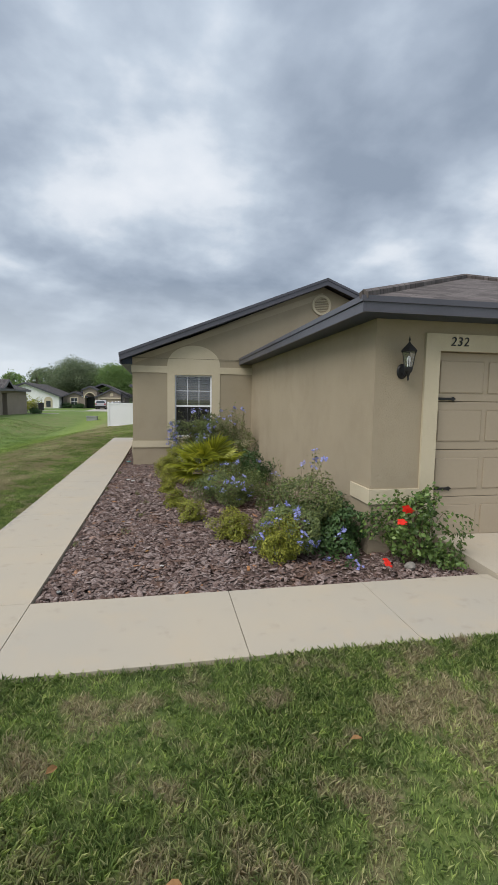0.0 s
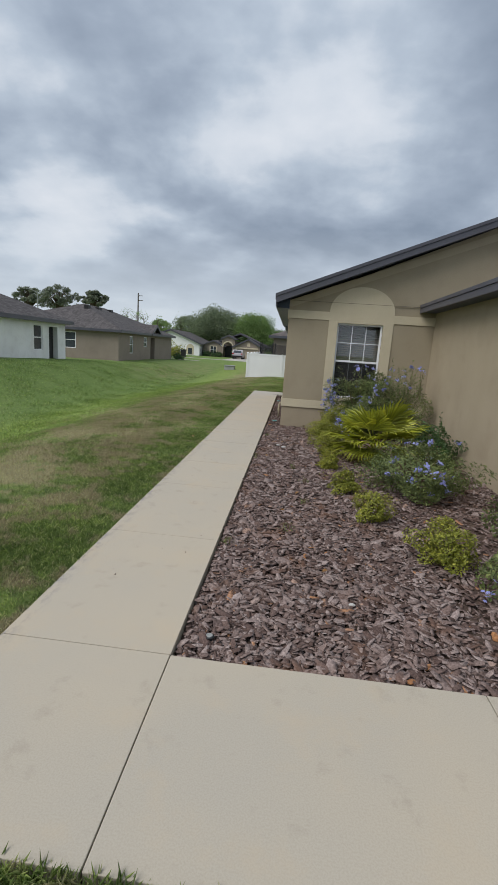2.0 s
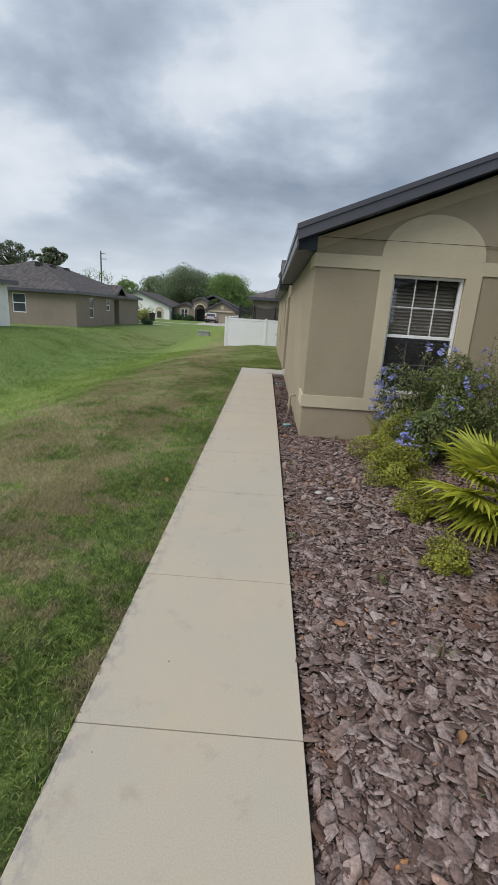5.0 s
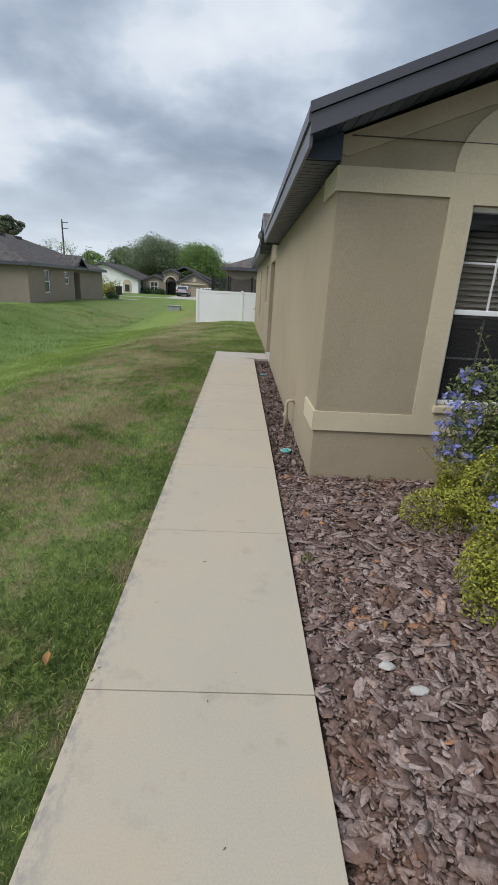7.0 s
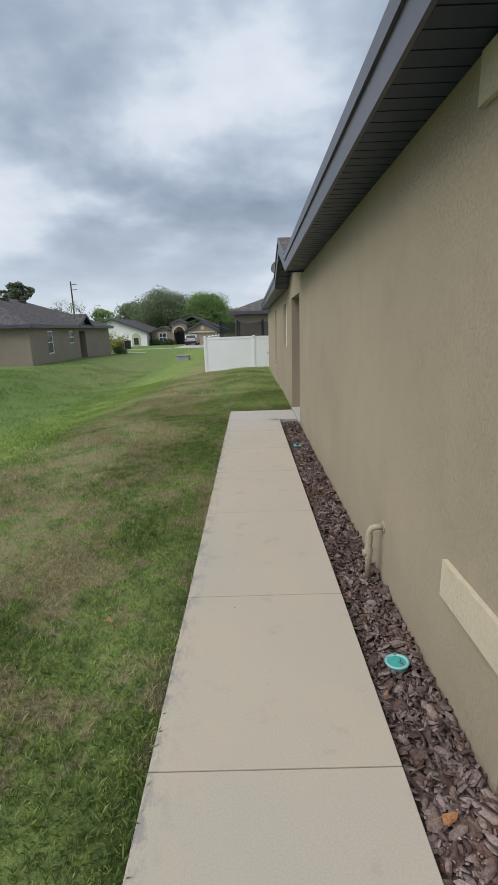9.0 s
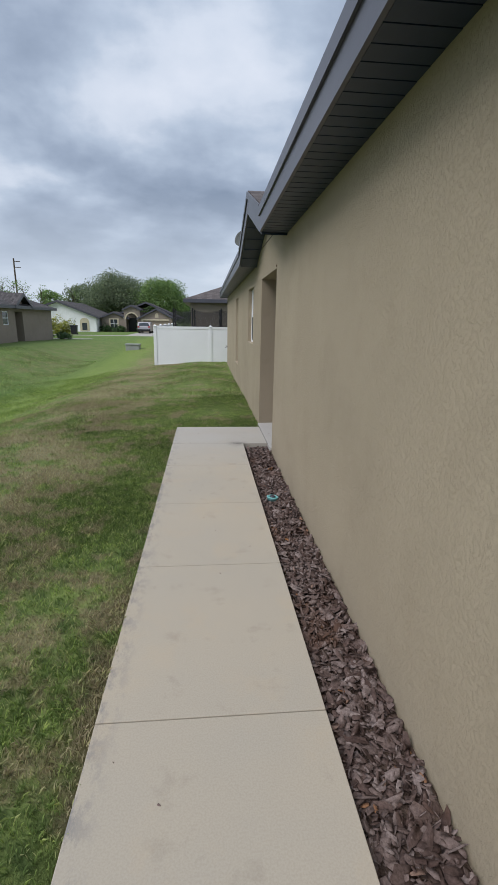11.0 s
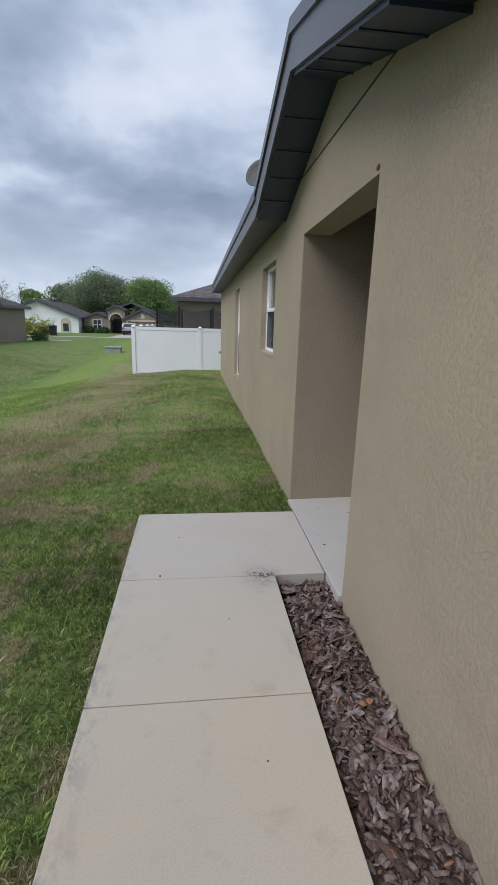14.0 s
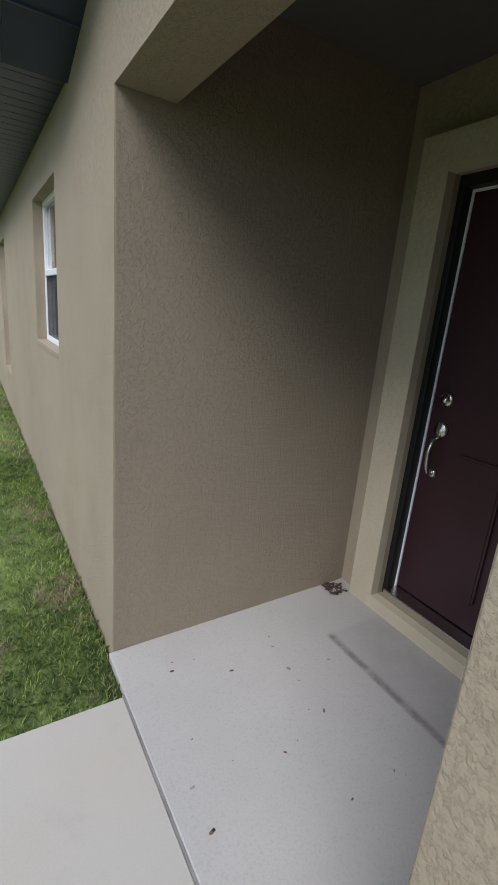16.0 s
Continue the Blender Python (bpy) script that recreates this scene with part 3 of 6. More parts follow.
side = pierced((0.0, HOUSE_N), (-0.12, WALL_TOP), [(DOOR0, DOOR1, -0.12, DOOR_H), *WIN_S], "x", 0.0, 0.2)
structure("wall_west", side, WALL, "tan textured stucco side wall with entry recess", "wall")
structure("wall_entry_gable", prism([(GABLE_Y - 1.1, WALL_TOP + 0.001), (GABLE_Y + 1.1, WALL_TOP + 0.001), (GABLE_Y, WALL_TOP + 0.4)], "x", 0.0, 0.18), WALL, "small tan stucco gable over the entry", "wall")
front = pierced((0.2, GAR_W), (-0.12, 2.38), [WIN_F], "y", 0.0, 0.2)
structure("wall_south", front, WALL, "taupe stucco front wall with a window", "wall")
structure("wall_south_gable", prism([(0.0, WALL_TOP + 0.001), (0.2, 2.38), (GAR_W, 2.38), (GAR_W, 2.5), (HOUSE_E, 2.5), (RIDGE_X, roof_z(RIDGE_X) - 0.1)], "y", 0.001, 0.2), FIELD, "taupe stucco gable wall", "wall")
structure("wall_east", box(HOUSE_E - 0.2, HOUSE_E, GAR_S, HOUSE_N, -0.12, WALL_TOP), WALL, "tan stucco wall", "wall")
structure("wall_north", box(0.2, HOUSE_E - 0.2, HOUSE_N - 0.2, HOUSE_N, -0.12, WALL_TOP), WALL, "tan stucco back wall", "wall")
structure("wall_garage_west", box(GAR_W, GAR_W + 0.2, GAR_S, 0.0, -0.12, WALL_TOP), WALL, "tan stucco garage side wall", "wall")
DOOR_G = (3.63, 8.5, -0.12, 2.15)
structure("wall_garage_south", pierced((GAR_W + 0.2, HOUSE_E - 0.2), (-0.12, WALL_TOP), [DOOR_G], "y", GAR_S, GAR_S + 0.2), WALL, "tan stucco garage front wall", "wall")
structure("floor", box(0.2, HOUSE_E - 0.2, 0.2, HOUSE_N - 0.2, -0.12, 0.0), DARKROOM, "dark interior floor", "floor")
structure("ceiling", box(0.2, HOUSE_E - 0.2, 0.2, HOUSE_N - 0.2, WALL_TOP - 0.08, WALL_TOP - 0.02), DARKROOM, "dark interior ceiling", "ceiling")

# raised cream trim, darker field panels between
T = 0.022
for tag, x0, x1 in (("left", 0.02, 0.818), ("right", 2.102, GAR_W - 0.002)):
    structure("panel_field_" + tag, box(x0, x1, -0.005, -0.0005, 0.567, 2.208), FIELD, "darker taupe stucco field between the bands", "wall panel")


def arch_outline(x0, x1, z0, spring, top, steps=24):
    pts = [(x0, z0), (x1, z0), (x1, spring)]
    cx, a, b = (x0 + x1) / 2, (x1 - x0) / 2, top - spring
    for k in range(1, steps):
        t = math.pi * k / steps
        pts.append((cx + a * math.cos(t), spring + b * math.sin(t)))
    return pts + [(x0, spring)]


surround = pierced((0.82, 2.1), (0.565, 2.37), [WIN_F], "y", -T, 0.0)
structure("trim_window_surround", surround, CREAM, "raised cream stucco surround of the front window", "trim")
structure("trim_arch", prism(arch_outline(0.82, 2.1, 2.371, 2.40, 2.88), "y", -T, 0.0), CREAM, "raised cream stucco arch over the window", "trim")
for name, z0, z1 in (("trim_lower_band", 0.40, 0.565), ("trim_upper_band", 2.21, 2.37)):
    bm = bmesh.new()
    if z0 < 1:
        add_box(bm, -T, GAR_W, -T, 0.0, z0, z1)
    else:
        add_box(bm, -T, 0.82, -T, 0.0, z0, z1)
        add_box(bm, 2.1, GAR_W, -T, 0.0, z0, z1)
    add_box(bm, -T, 0.0, 0.0, 0.5, z0, z1)
    structure(name, bm, CREAM, "raised cream stucco band round the corner", "trim")
bm = box(GAR_W - T, GAR_W, GAR_S - T, GAR_S + 0.48, 0.5, 0.66)
add_box(bm, GAR_W, 3.46, GAR_S - T, GAR_S, 0.5, 0.66)
structure("trim_garage_band", bm, CREAM, "raised cream stucco band on the garage corner", "trim")
bm = box(3.46, 3.63, GAR_S - 0.03, GAR_S, 0.0, 2.33)
add_box(bm, 3.63, 8.5, GAR_S - 0.03, GAR_S, 2.15, 2.33)
add_box(bm, 8.5, 8.67, GAR_S - 0.03, GAR_S, 0.0, 2.33)
structure("trim_garage_door", bm, CREAM, "raised cream stucco surround of the garage door", "trim")
# lighter band under the rake, and the fine casing line across the gables
bm = prism([(-0.005, 2.44), (0.0, 2.555), (RIDGE_X, roof_z(RIDGE_X) - 0.24), (RIDGE_X, roof_z(RIDGE_X) - 0.38), (0.05, 2.43)], "y", -0.012, 0.0)
structure("trim_rake", bm, RAKE_TAN, "lighter tan stucco band under the gable edge", "trim")
structure("trim_casing_line", box(0.06, GAR_W, -0.0245, -0.0125, 2.554, 2.559), GROOVE, "thin casing line across the gable stucco", "trim")
structure("trim_casing_line_side", box(-0.006, 0.0, GABLE_Y - 0.9, GABLE_Y + 0.98, 2.465, 2.471), GROOVE, "thin casing line over the entry", "trim")

# ---- the house: roof, fascia, soffit ----


def roof_sheet(corners, thick=0.05):
    bm = bmesh.new()
    lo = [bm.verts.new((x, y, z - thick)) for x, y, z in corners]
    hi = [bm.verts.new(c) for c in corners]
    bm.faces.new(lo)
    bm.faces.new(hi[::-1])
    for i in range(len(corners)):
        j = (i + 1) % len(corners)
        bm.faces.new((lo[i], hi[i], hi[j], lo[j]))
    return bm


E0, E1, RZ = -WEST - 0.02, 2 * RIDGE_X + WEST + 0.02, roof_z(RIDGE_X)
top = 0.03
structure("roof_west", roof_sheet([(E0, -OVER - 0.02, EAVE + top), (RIDGE_X, -OVER - 0.02, RZ + top), (RIDGE_X, HOUSE_N + OVER, RZ + top), (E0, HOUSE_N + OVER, low(6) + top), (E0, GABLE_Y + GABLE_HALF, low(6) + top), (0.1, GABLE_Y + GABLE_HALF, roof_z(0.08) + top), (0.1, GABLE_Y - GABLE_HALF, roof_z(0.08) + top), (E0, GABLE_Y - GABLE_HALF, low(6) + top)]), SHINGLE_SIDE, "dark grey-brown asphalt shingle roof slope", "roof")
structure("roof_east", roof_sheet([(RIDGE_X, -OVER - 0.02, RZ + top), (E1, -OVER - 0.02, EAVE + top), (E1, HOUSE_N + OVER, EAVE + top), (RIDGE_X, HOUSE_N + OVER, RZ + top)]), SHINGLE_SIDE, "dark grey-brown asphalt shingle roof slope", "roof")
gx = 1.0
structure("roof_entry_south", roof_sheet([(E0, GABLE_Y - GABLE_HALF, low(6) + 0.055), (gx, GABLE_Y - 0.02, GABLE_TOP + 0.05), (E0, GABLE_Y, GABLE_TOP + 0.055)]), SHINGLE, "shingled slope of the entry gable", "roof")
structure("roof_entry_north", roof_sheet([(E0, GABLE_Y, GABLE_TOP + 0.055), (gx, GABLE_Y + 0.02, GABLE_TOP + 0.05), (E0, GABLE_Y + GABLE_HALF, low(6) + 0.055)]), SHINGLE, "shingled slope of the entry gable", "roof")
# garage: hip to the front
gl, gr, gs = GAR_W - OVER - 0.02, HOUSE_E + OVER + 0.02, GAR_S - OVER - 0.06
gc, gh = (gl + gr) / 2, EAVE + 0.36 * (gr - gl) / 2
hip_y = gs + (gr - gl) / 2
structure("roof_garage_west", roof_sheet([(gl, gs, EAVE - 0.005), (gc, hip_y, gh - 0.005), (gc, 3.0, gh - 0.005), (gl, 0.02, EAVE - 0.005)]), SHINGLE_SIDE, "dark shingled garage roof slope", "roof")
structure("roof_garage_south", roof_sheet([(gl, gs, EAVE - 0.005), (gr, gs, EAVE - 0.005), (gc, hip_y, gh - 0.005)]), SHINGLE, "dark shingled garage hip slope", "roof")
structure("roof_garage_east", roof_sheet([(gr, gs, EAVE - 0.005), (gr, 0.02, EAVE - 0.005), (gc, 3.0, gh - 0.005), (gc, hip_y, gh - 0.005)]), SHINGLE_SIDE, "dark shingled garage roof slope", "roof")
bm = bmesh.new()
add_tube(bm, [(gl, gs, EAVE - 0.005 + 0.01), (gc, hip_y, gh - 0.005 + 0.02)], 0.05, 6)
add_tube(bm, [(gc, hip_y, gh - 0.005 + 0.02), (gr, gs, EAVE - 0.005 + 0.01)], 0.05, 6)
structure("roof_hip_caps", bm, SHINGLE, "shingle caps along the garage hips", "roof")


def rake_board(y0, y1, x0, z0, x1, z1, h):
    return prism([(x0, z0 - h), (x1, z1 - h), (x1, z1), (x0, z0)], "y", y0, y1)


# rake fascia on the front gable: two steps, as bent metal
structure("fascia_rake_west", rake_board(-OVER - 0.02, -OVER, -WEST - 0.02, EAVE - 0.005, RIDGE_X, RZ, FASCIA), CHARCOAL, "charcoal metal gable fascia", "fascia")
structure("fascia_rake_lip", rake_board(-OVER - 0.035, -OVER - 0.0205, -WEST - 0.035, EAVE + 0.04, RIDGE_X, RZ + 0.045, 0.06), CHARCOAL, "charcoal drip edge along the gable", "fascia")
structure("fascia_rake_east", rake_board(-OVER - 0.02, -OVER, RIDGE_X, RZ, HOUSE_E + OVER, EAVE, FASCIA), CHARCOAL, "charcoal metal gable fascia", "fascia")
structure("fascia_rake_east_lip", rake_board(-OVER - 0.035, -OVER - 0.0205, RIDGE_X, RZ + 0.045, HOUSE_E + OVER, EAVE + 0.04, 0.06), CHARCOAL, "charcoal drip edge along the gable", "fascia")
rake_soffit = structure("soffit_rake", rake_board(-OVER + 0.001, 0.0, -WEST + 0.004, EAVE - FASCIA + 0.04, RIDGE_X, RZ - FASCIA + 0.04, 0.02), SOFFIT, "dark ribbed gable soffit", "soffit")
x = -WEST + 0.01
while x < RIDGE_X - 0.1:
    za, zb = (EAVE - FASCIA + 0.019 + SLOPE * (q + WEST) for q in (x + 0.004, x + 0.094))
    part("slat", rake_board(-OVER + 0.001, -0.001, x + 0.004, za, x + 0.094, zb, 0.01), SOFFIT, rake_soffit)
    x += 0.098


def eave_run(tag, y0, y1, first):
    """Fascia board, drip edge and vented soffit panels along the west eave."""
    def run(x0, x1, a, b, lo, hi):
        return prism([(a, low(a) + lo), (b, low(b) + lo), (b, low(b) + hi), (a, low(a) + hi)], "x", x0, x1)
    structure("fascia_" + tag, run(-WEST - 0.02, -WEST, y0, y1, -DEEP, -0.003), CHARCOAL, "charcoal metal eave fascia", "fascia")
    structure("fascia_lip_" + tag, run(-WEST - 0.035, -WEST - 0.0205, y0, y1, -0.06, 0.022), CHARCOAL, "charcoal drip edge along the eave", "fascia")
    soffit = structure("soffit_" + tag, run(-WEST + 0.001, -0.001, first, y1, -DEEP + 0.012, -DEEP + 0.022), SOFFIT, "dark vinyl soffit with cross ribs", "soffit")
    step, n = 0.102, int((y1 - first) / 0.102)
    slat = part("slat", box(-WEST + 0.001, -0.001, 0.0025, step - 0.0025, -DEEP, -DEEP + 0.0108), SOFFIT, soffit)
    slat.location = (0, first, low(first + step))
    for k in range(1, n):
        o = new("slat", slat.data)
        o.parent = soffit
        o.location = (0, first + k * step, low(first + (k + 1) * step))


eave_run("south", -OVER, GABLE_Y - GABLE_HALF, 0.0)
eave_run("north", GABLE_Y + GABLE_HALF, HOUSE_N + OVER, GABLE_Y + GABLE_HALF)
structure("fascia_eave_end", box(-WEST, -0.001, GABLE_Y - GABLE_HALF, GABLE_Y - GABLE_HALF + 0.015, low(6) - DEEP, low(6) - 0.003), CHARCOAL, "charcoal end cap of the eave", "fascia")


def entry_rake(tag, y0, z0, y1, z1):
    structure("fascia_entry_" + tag, prism([(y0, z0 - DEEP), (y1, z1 - DEEP), (y1, z1), (y0, z0)], "x", -WEST - 0.02, -WEST), CHARCOAL, "charcoal fascia of the entry gable", "fascia")
    structure("fascia_entry_lip_" + tag, prism([(y0, z0 - 0.03), (y1, z1 - 0.03), (y1, z1 + 0.045), (y0, z0 + 0.045)], "x", -WEST - 0.035, -WEST - 0.0205), CHARCOAL, "charcoal drip edge of the entry gable", "fascia")
    d = -0.02
    structure("soffit_entry_" + tag, prism([(y0, z0 - DEEP + d), (y1, z1 - DEEP + d), (y1, z1 - DEEP), (y0, z0 - DEEP)], "x", -WEST + 0.001, 0.0), SOFFIT, "dark sloping soffit of the entry gable", "soffit")
    for q in (0.2, 0.4, 0.6, 0.8):
        yy, zz = y0 + (y1 - y0) * q, z0 + (z1 - z0) * q - DEEP + d
        structure("soffit_entry_seam_" + tag, box(-WEST + 0.002, -0.001, yy - 0.006, yy + 0.006, zz - 0.006, zz + 0.004), SOFFIT, "dark rib of the entry soffit", "soffit")


entry_rake("south", GABLE_Y - GABLE_HALF, low(6), GABLE_Y, GABLE_TOP)
entry_rake("north", GABLE_Y, GABLE_TOP, GABLE_Y + GABLE_HALF, low(6))

structure("soffit_corner_return", prism([(-WEST + 0.001, EAVE - DEEP), (-0.002, EAVE - DEEP), (-0.002, EAVE - FASCIA + 0.135), (-WEST + 0.001, EAVE - FASCIA + 0.012)], "y", -0.03, -0.002), SOFFIT, "dark boxed return at the eave corner", "soffit")

# garage eaves
structure("fascia_garage_west", box(gl, gl + 0.02, gs, 0.0, EAVE - 0.15, EAVE - 0.003), CHARCOAL, "charcoal metal garage fascia", "fascia")
structure("fascia_garage_west_lip", box(gl - 0.015, gl - 0.0005, gs - 0.015, -0.03, EAVE - 0.05, EAVE + 0.005), CHARCOAL, "charcoal drip edge along the garage", "fascia")
structure("fascia_garage_south", box(gl + 0.021, gr, gs, gs + 0.02, EAVE - 0.145, EAVE - 0.003), CHARCOAL, "charcoal metal garage fascia", "fascia")
structure("fascia_garage_south_lip", box(gl, gr, gs - 0.015, gs - 0.0005, EAVE - 0.05, EAVE + 0.005), CHARCOAL, "charcoal drip edge along the garage", "fascia")
structure("soffit_garage_west", box(gl + 0.021, GAR_W - 0.001, GAR_S, 0.0, EAVE - 0.135, EAVE - 0.12), SOFFIT, "dark vinyl garage soffit", "soffit")
structure("soffit_garage_south", box(gl + 0.021, gr, gs + 0.021, GAR_S - 0.001, EAVE - 0.135, EAVE - 0.12), SOFFIT, "dark vinyl garage soffit", "soffit")

# ---- entry recess ----
REC_X = 1.29
# Sides, jambs and ceiling have the recess shade painted into their stucco.
structure("wall_recess_north", box(0.2, REC_X + 0.2, DOOR1 - 0.004, DOOR1 + 0.15, 0.007, 2.44), ENTRY_SHADE, "stucco side of the entry recess, coloured dark for its shade", "wall")
structure("lining_recess_north", box(0.004, 0.2, DOOR1 - 0.004, DOOR1 - 0.0005, 0.007, DOOR_H - 0.001), ENTRY_SHADE, "stucco jamb of the entry, darkened in colour for the recess shade", "wall")
structure("lining_recess_south", box(0.004, 0.2, DOOR0 + 0.0005, DOOR0 + 0.004, 0.007, DOOR_H - 0.001), ENTRY_SHADE, "stucco jamb of the entry, darkened in colour for the recess shade", "wall")
structure("wall_recess_south", box(0.2, REC_X + 0.2, DOOR0 - 0.15, DOOR0 + 0.004, 0.007, 2.44), ENTRY_SHADE, "stucco side of the entry recess, coloured dark for its shade", "wall")
DY0, DY1, DZ0, DZ1 = 6.44, 7.38, 0.12, 2.04
structure("wall_recess_back", pierced((DOOR0, DOOR1), (0.0, 2.44), [(DY0, DY1, 0.1, DZ1)], "x", REC_X, REC_X + 0.2), WALL, "stucco back wall of the entry recess", "wall")
structure("ceiling_entry", box(0.2, REC_X, DOOR0, DOOR1, 2.42, 2.44), ENTRY_SHADE, "stucco ceiling of the entry recess, with shade in its colour", "ceiling")
bm = box(REC_X - 0.05, REC_X, DY1, 7.525, 0.02, 2.185)
add_box(bm, REC_X - 0.05, REC_X, DOOR0, DY1, DZ1, 2.185)
add_box(bm, REC_X - 0.05, REC_X, DOOR0, DY0, 0.02, DZ1)
add_box(bm, REC_X - 0.05, REC_X, DY0, DY1, 0.02, 0.1)
structure("trim_entry_door", bm, CREAM, "raised cream stucco surround of the entry door", "trim")
bm = prism([(-0.016, -0.12), (REC_X, -0.12), (REC_X, 0.032), (-0.013, 0.003), (-0.016, 0.0)], "y", DOOR0 + 0.005, DOOR1 - 0.005)
structure("floor_porch", bm, PAINTED_SLAB, "white-painted concrete porch slab", "porch floor")
structure("expansion_joint", box(-0.0255, -0.0165, 6.49, 7.41, -0.1, -0.003), JOINT, "grey expansion strip between walk and porch", "joint")


def netting(name, clear=0.55):
    """Fine black mesh that lets part of the view through."""
    n = Nodes(name)
    m = n.done((0.02, 0.02, 0.022), 0.8)
    tr = n.t.nodes.new("ShaderNodeBsdfTransparent")
    mx = n.t.nodes.new("ShaderNodeMixShader")
    mx.inputs[0].default_value = clear
    n.link(n.bsdf.outputs[0], mx.inputs[1])
    n.link(tr.outputs[0], mx.inputs[2])
    n.link(mx.outputs[0], n.t.nodes["Material Output"].inputs[0])
    return m


SCREEN = netting("insect_screen", 0.58)

# ---- windows ----


def window(name, axis, u0, u1, z0, z1, w, inward, cols, rows, label, blinds=False):
    """A single-hung window in an opening. axis is the wall's normal, w the outer face of the frame, inward +1."""
    def bx(a0, a1, c0, c1, d0, d1, bevel=0.0):
        d0, d1 = w + inward * d0, w + inward * d1
        d0, d1 = min(d0, d1), max(d0, d1)
        return box(d0, d1, a0, a1, c0, c1, bevel) if axis == "x" else box(a0, a1, d0, d1, c0, c1, bevel)
    win = thing(name, (0, 0, 0), label, "window", "", "structure")
    f, mid = 0.036, (z0 + z1) / 2
    for a0, a1, c0, c1 in ((u0, u0 + f, z0, z1), (u1 - f, u1, z0, z1), (u0 + f, u1 - f, z1 - f, z1), (u0 + f, u1 - f, z0, z0 + f)):
        part("window_frame", bx(a0, a1, c0, c1, 0, 0.07, 0.004), WHITE, win)
    part("meeting_rail", bx(u0 + f, u1 - f, mid - 0.02, mid + 0.02, -0.004, 0.05, 0.004), WHITE, win)
    for s, (c0, c1, d) in enumerate(((mid + 0.02, z1 - f, 0.022), (z0 + f, mid - 0.02, 0.034))):
        part("pane", bx(u0 + f, u1 - f, c0, c1, d, d + 0.005), GLASS, win).visible_shadow = False
        for k in range(1, cols):
            u = u0 + f + (u1 - u0 - 2 * f) * k / cols
            part("muntin", bx(u - 0.008, u + 0.008, c0, c1, d + 0.008, d + 0.016), WHITE, win)
        for k in range(1, rows):
            c = c0 + (c1 - c0) * k / rows
            part("muntin", bx(u0 + f, u1 - f, c - 0.008, c + 0.008, d + 0.0165, d + 0.022), WHITE, win)
    part("insect_screen", bx(u0 + f, u1 - f, z0 + f, mid - 0.02, 0.008, 0.0095), SCREEN, win, "fine dark insect screen")
    if blinds:
        blind = thing("window_blind", (0, 0, 0), "off-white slatted blind lowered behind the glass, darkened for the dim room", "blind")
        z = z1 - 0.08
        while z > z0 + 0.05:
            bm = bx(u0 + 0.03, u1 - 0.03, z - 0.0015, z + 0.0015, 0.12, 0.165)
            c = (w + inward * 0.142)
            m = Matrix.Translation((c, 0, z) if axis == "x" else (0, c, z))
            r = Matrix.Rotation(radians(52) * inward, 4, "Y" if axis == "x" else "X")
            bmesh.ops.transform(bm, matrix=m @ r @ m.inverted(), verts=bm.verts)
            part("slat", bm, BLIND_DIM, blind)
            z -= 0.044
    return win


window("window_1", "y", *WIN_F, 0.04, 1, 3, 2, "white vinyl single-hung window with grids", True)
structure("sill_front", box(WIN_F[0] - 0.02, WIN_F[1] + 0.02, -0.05, 0.04, WIN_F[2] - 0.06, WIN_F[2] - 0.001, 0.008), CREAM, "cream stucco window sill", "sill")
for k, (u0, u1, z0, z1) in enumerate(WIN_S):
    window("window_%d" % (k + 2), "x", u0, u1, z0, z1, 0.062, 1, 1, 1, "white vinyl single-hung window set deep in stucco")
    structure("sill_side_%d" % (k + 1), box(-0.006, 0.061, u0 + 0.001, u1 - 0.001, z0 - 0.03, z0 + 0.003, 0.004), WALL, "tan sloped window sill", "sill")

# ---- garage door ----
gd = thing("garage_door", (0, 0, 0), "tan raised-panel sectional garage door with black strap hinges", "garage door", "", "structure")
gdx0, gdx1 = 3.63, 8.5
for r in range(4):
    z0 = 0.01 + r * 0.535
    sec = part("section", box(gdx0, gdx1, GAR_S + 0.06, GAR_S + 0.1, z0, z0 + 0.53, 0.006), GARAGE_TAN, gd)
    n = 8
    for c in range(n):
        x0 = gdx0 + 0.06 + c * (gdx1 - gdx0 - 0.06) / n
        bm = box(x0, x0 + (gdx1 - gdx0) / n - 0.07, GAR_S + 0.05, GAR_S + 0.061, z0 + 0.09, z0 + 0.44, 0.0)
        bmesh.ops.bevel(bm, geom=bm.edges[:], offset=0.009, segments=1, affect="EDGES")
        part("panel", bm, GARAGE_TAN, sec)
for x in (gdx0 + 0.02, gdx1 - 0.27):
    for z in (1.64, 0.64):
        bm = prism([(x, z - 0.016), (x + 0.18, z - 0.012), (x + 0.21, z - 0.024), (x + 0.24, z), (x + 0.21, z + 0.024), (x + 0.18, z + 0.012), (x, z + 0.016)], "y", GAR_S + 0.036, GAR_S + 0.049)
        part("strap_hinge", bm, BLACK, gd, "black spear-tipped strap hinge")

# ---- entry door ----
door = thing("door_1", (0, 0, 0), "dark maroon panelled entry door, closed", "door", "", "structure")
dx = REC_X + 0.09
part("door_leaf", box(dx, dx + 0.045, DY0 + 0.04, DY1 - 0.04, DZ0 + 0.03, DZ1 - 0.055, 0.003), MAROON, door)
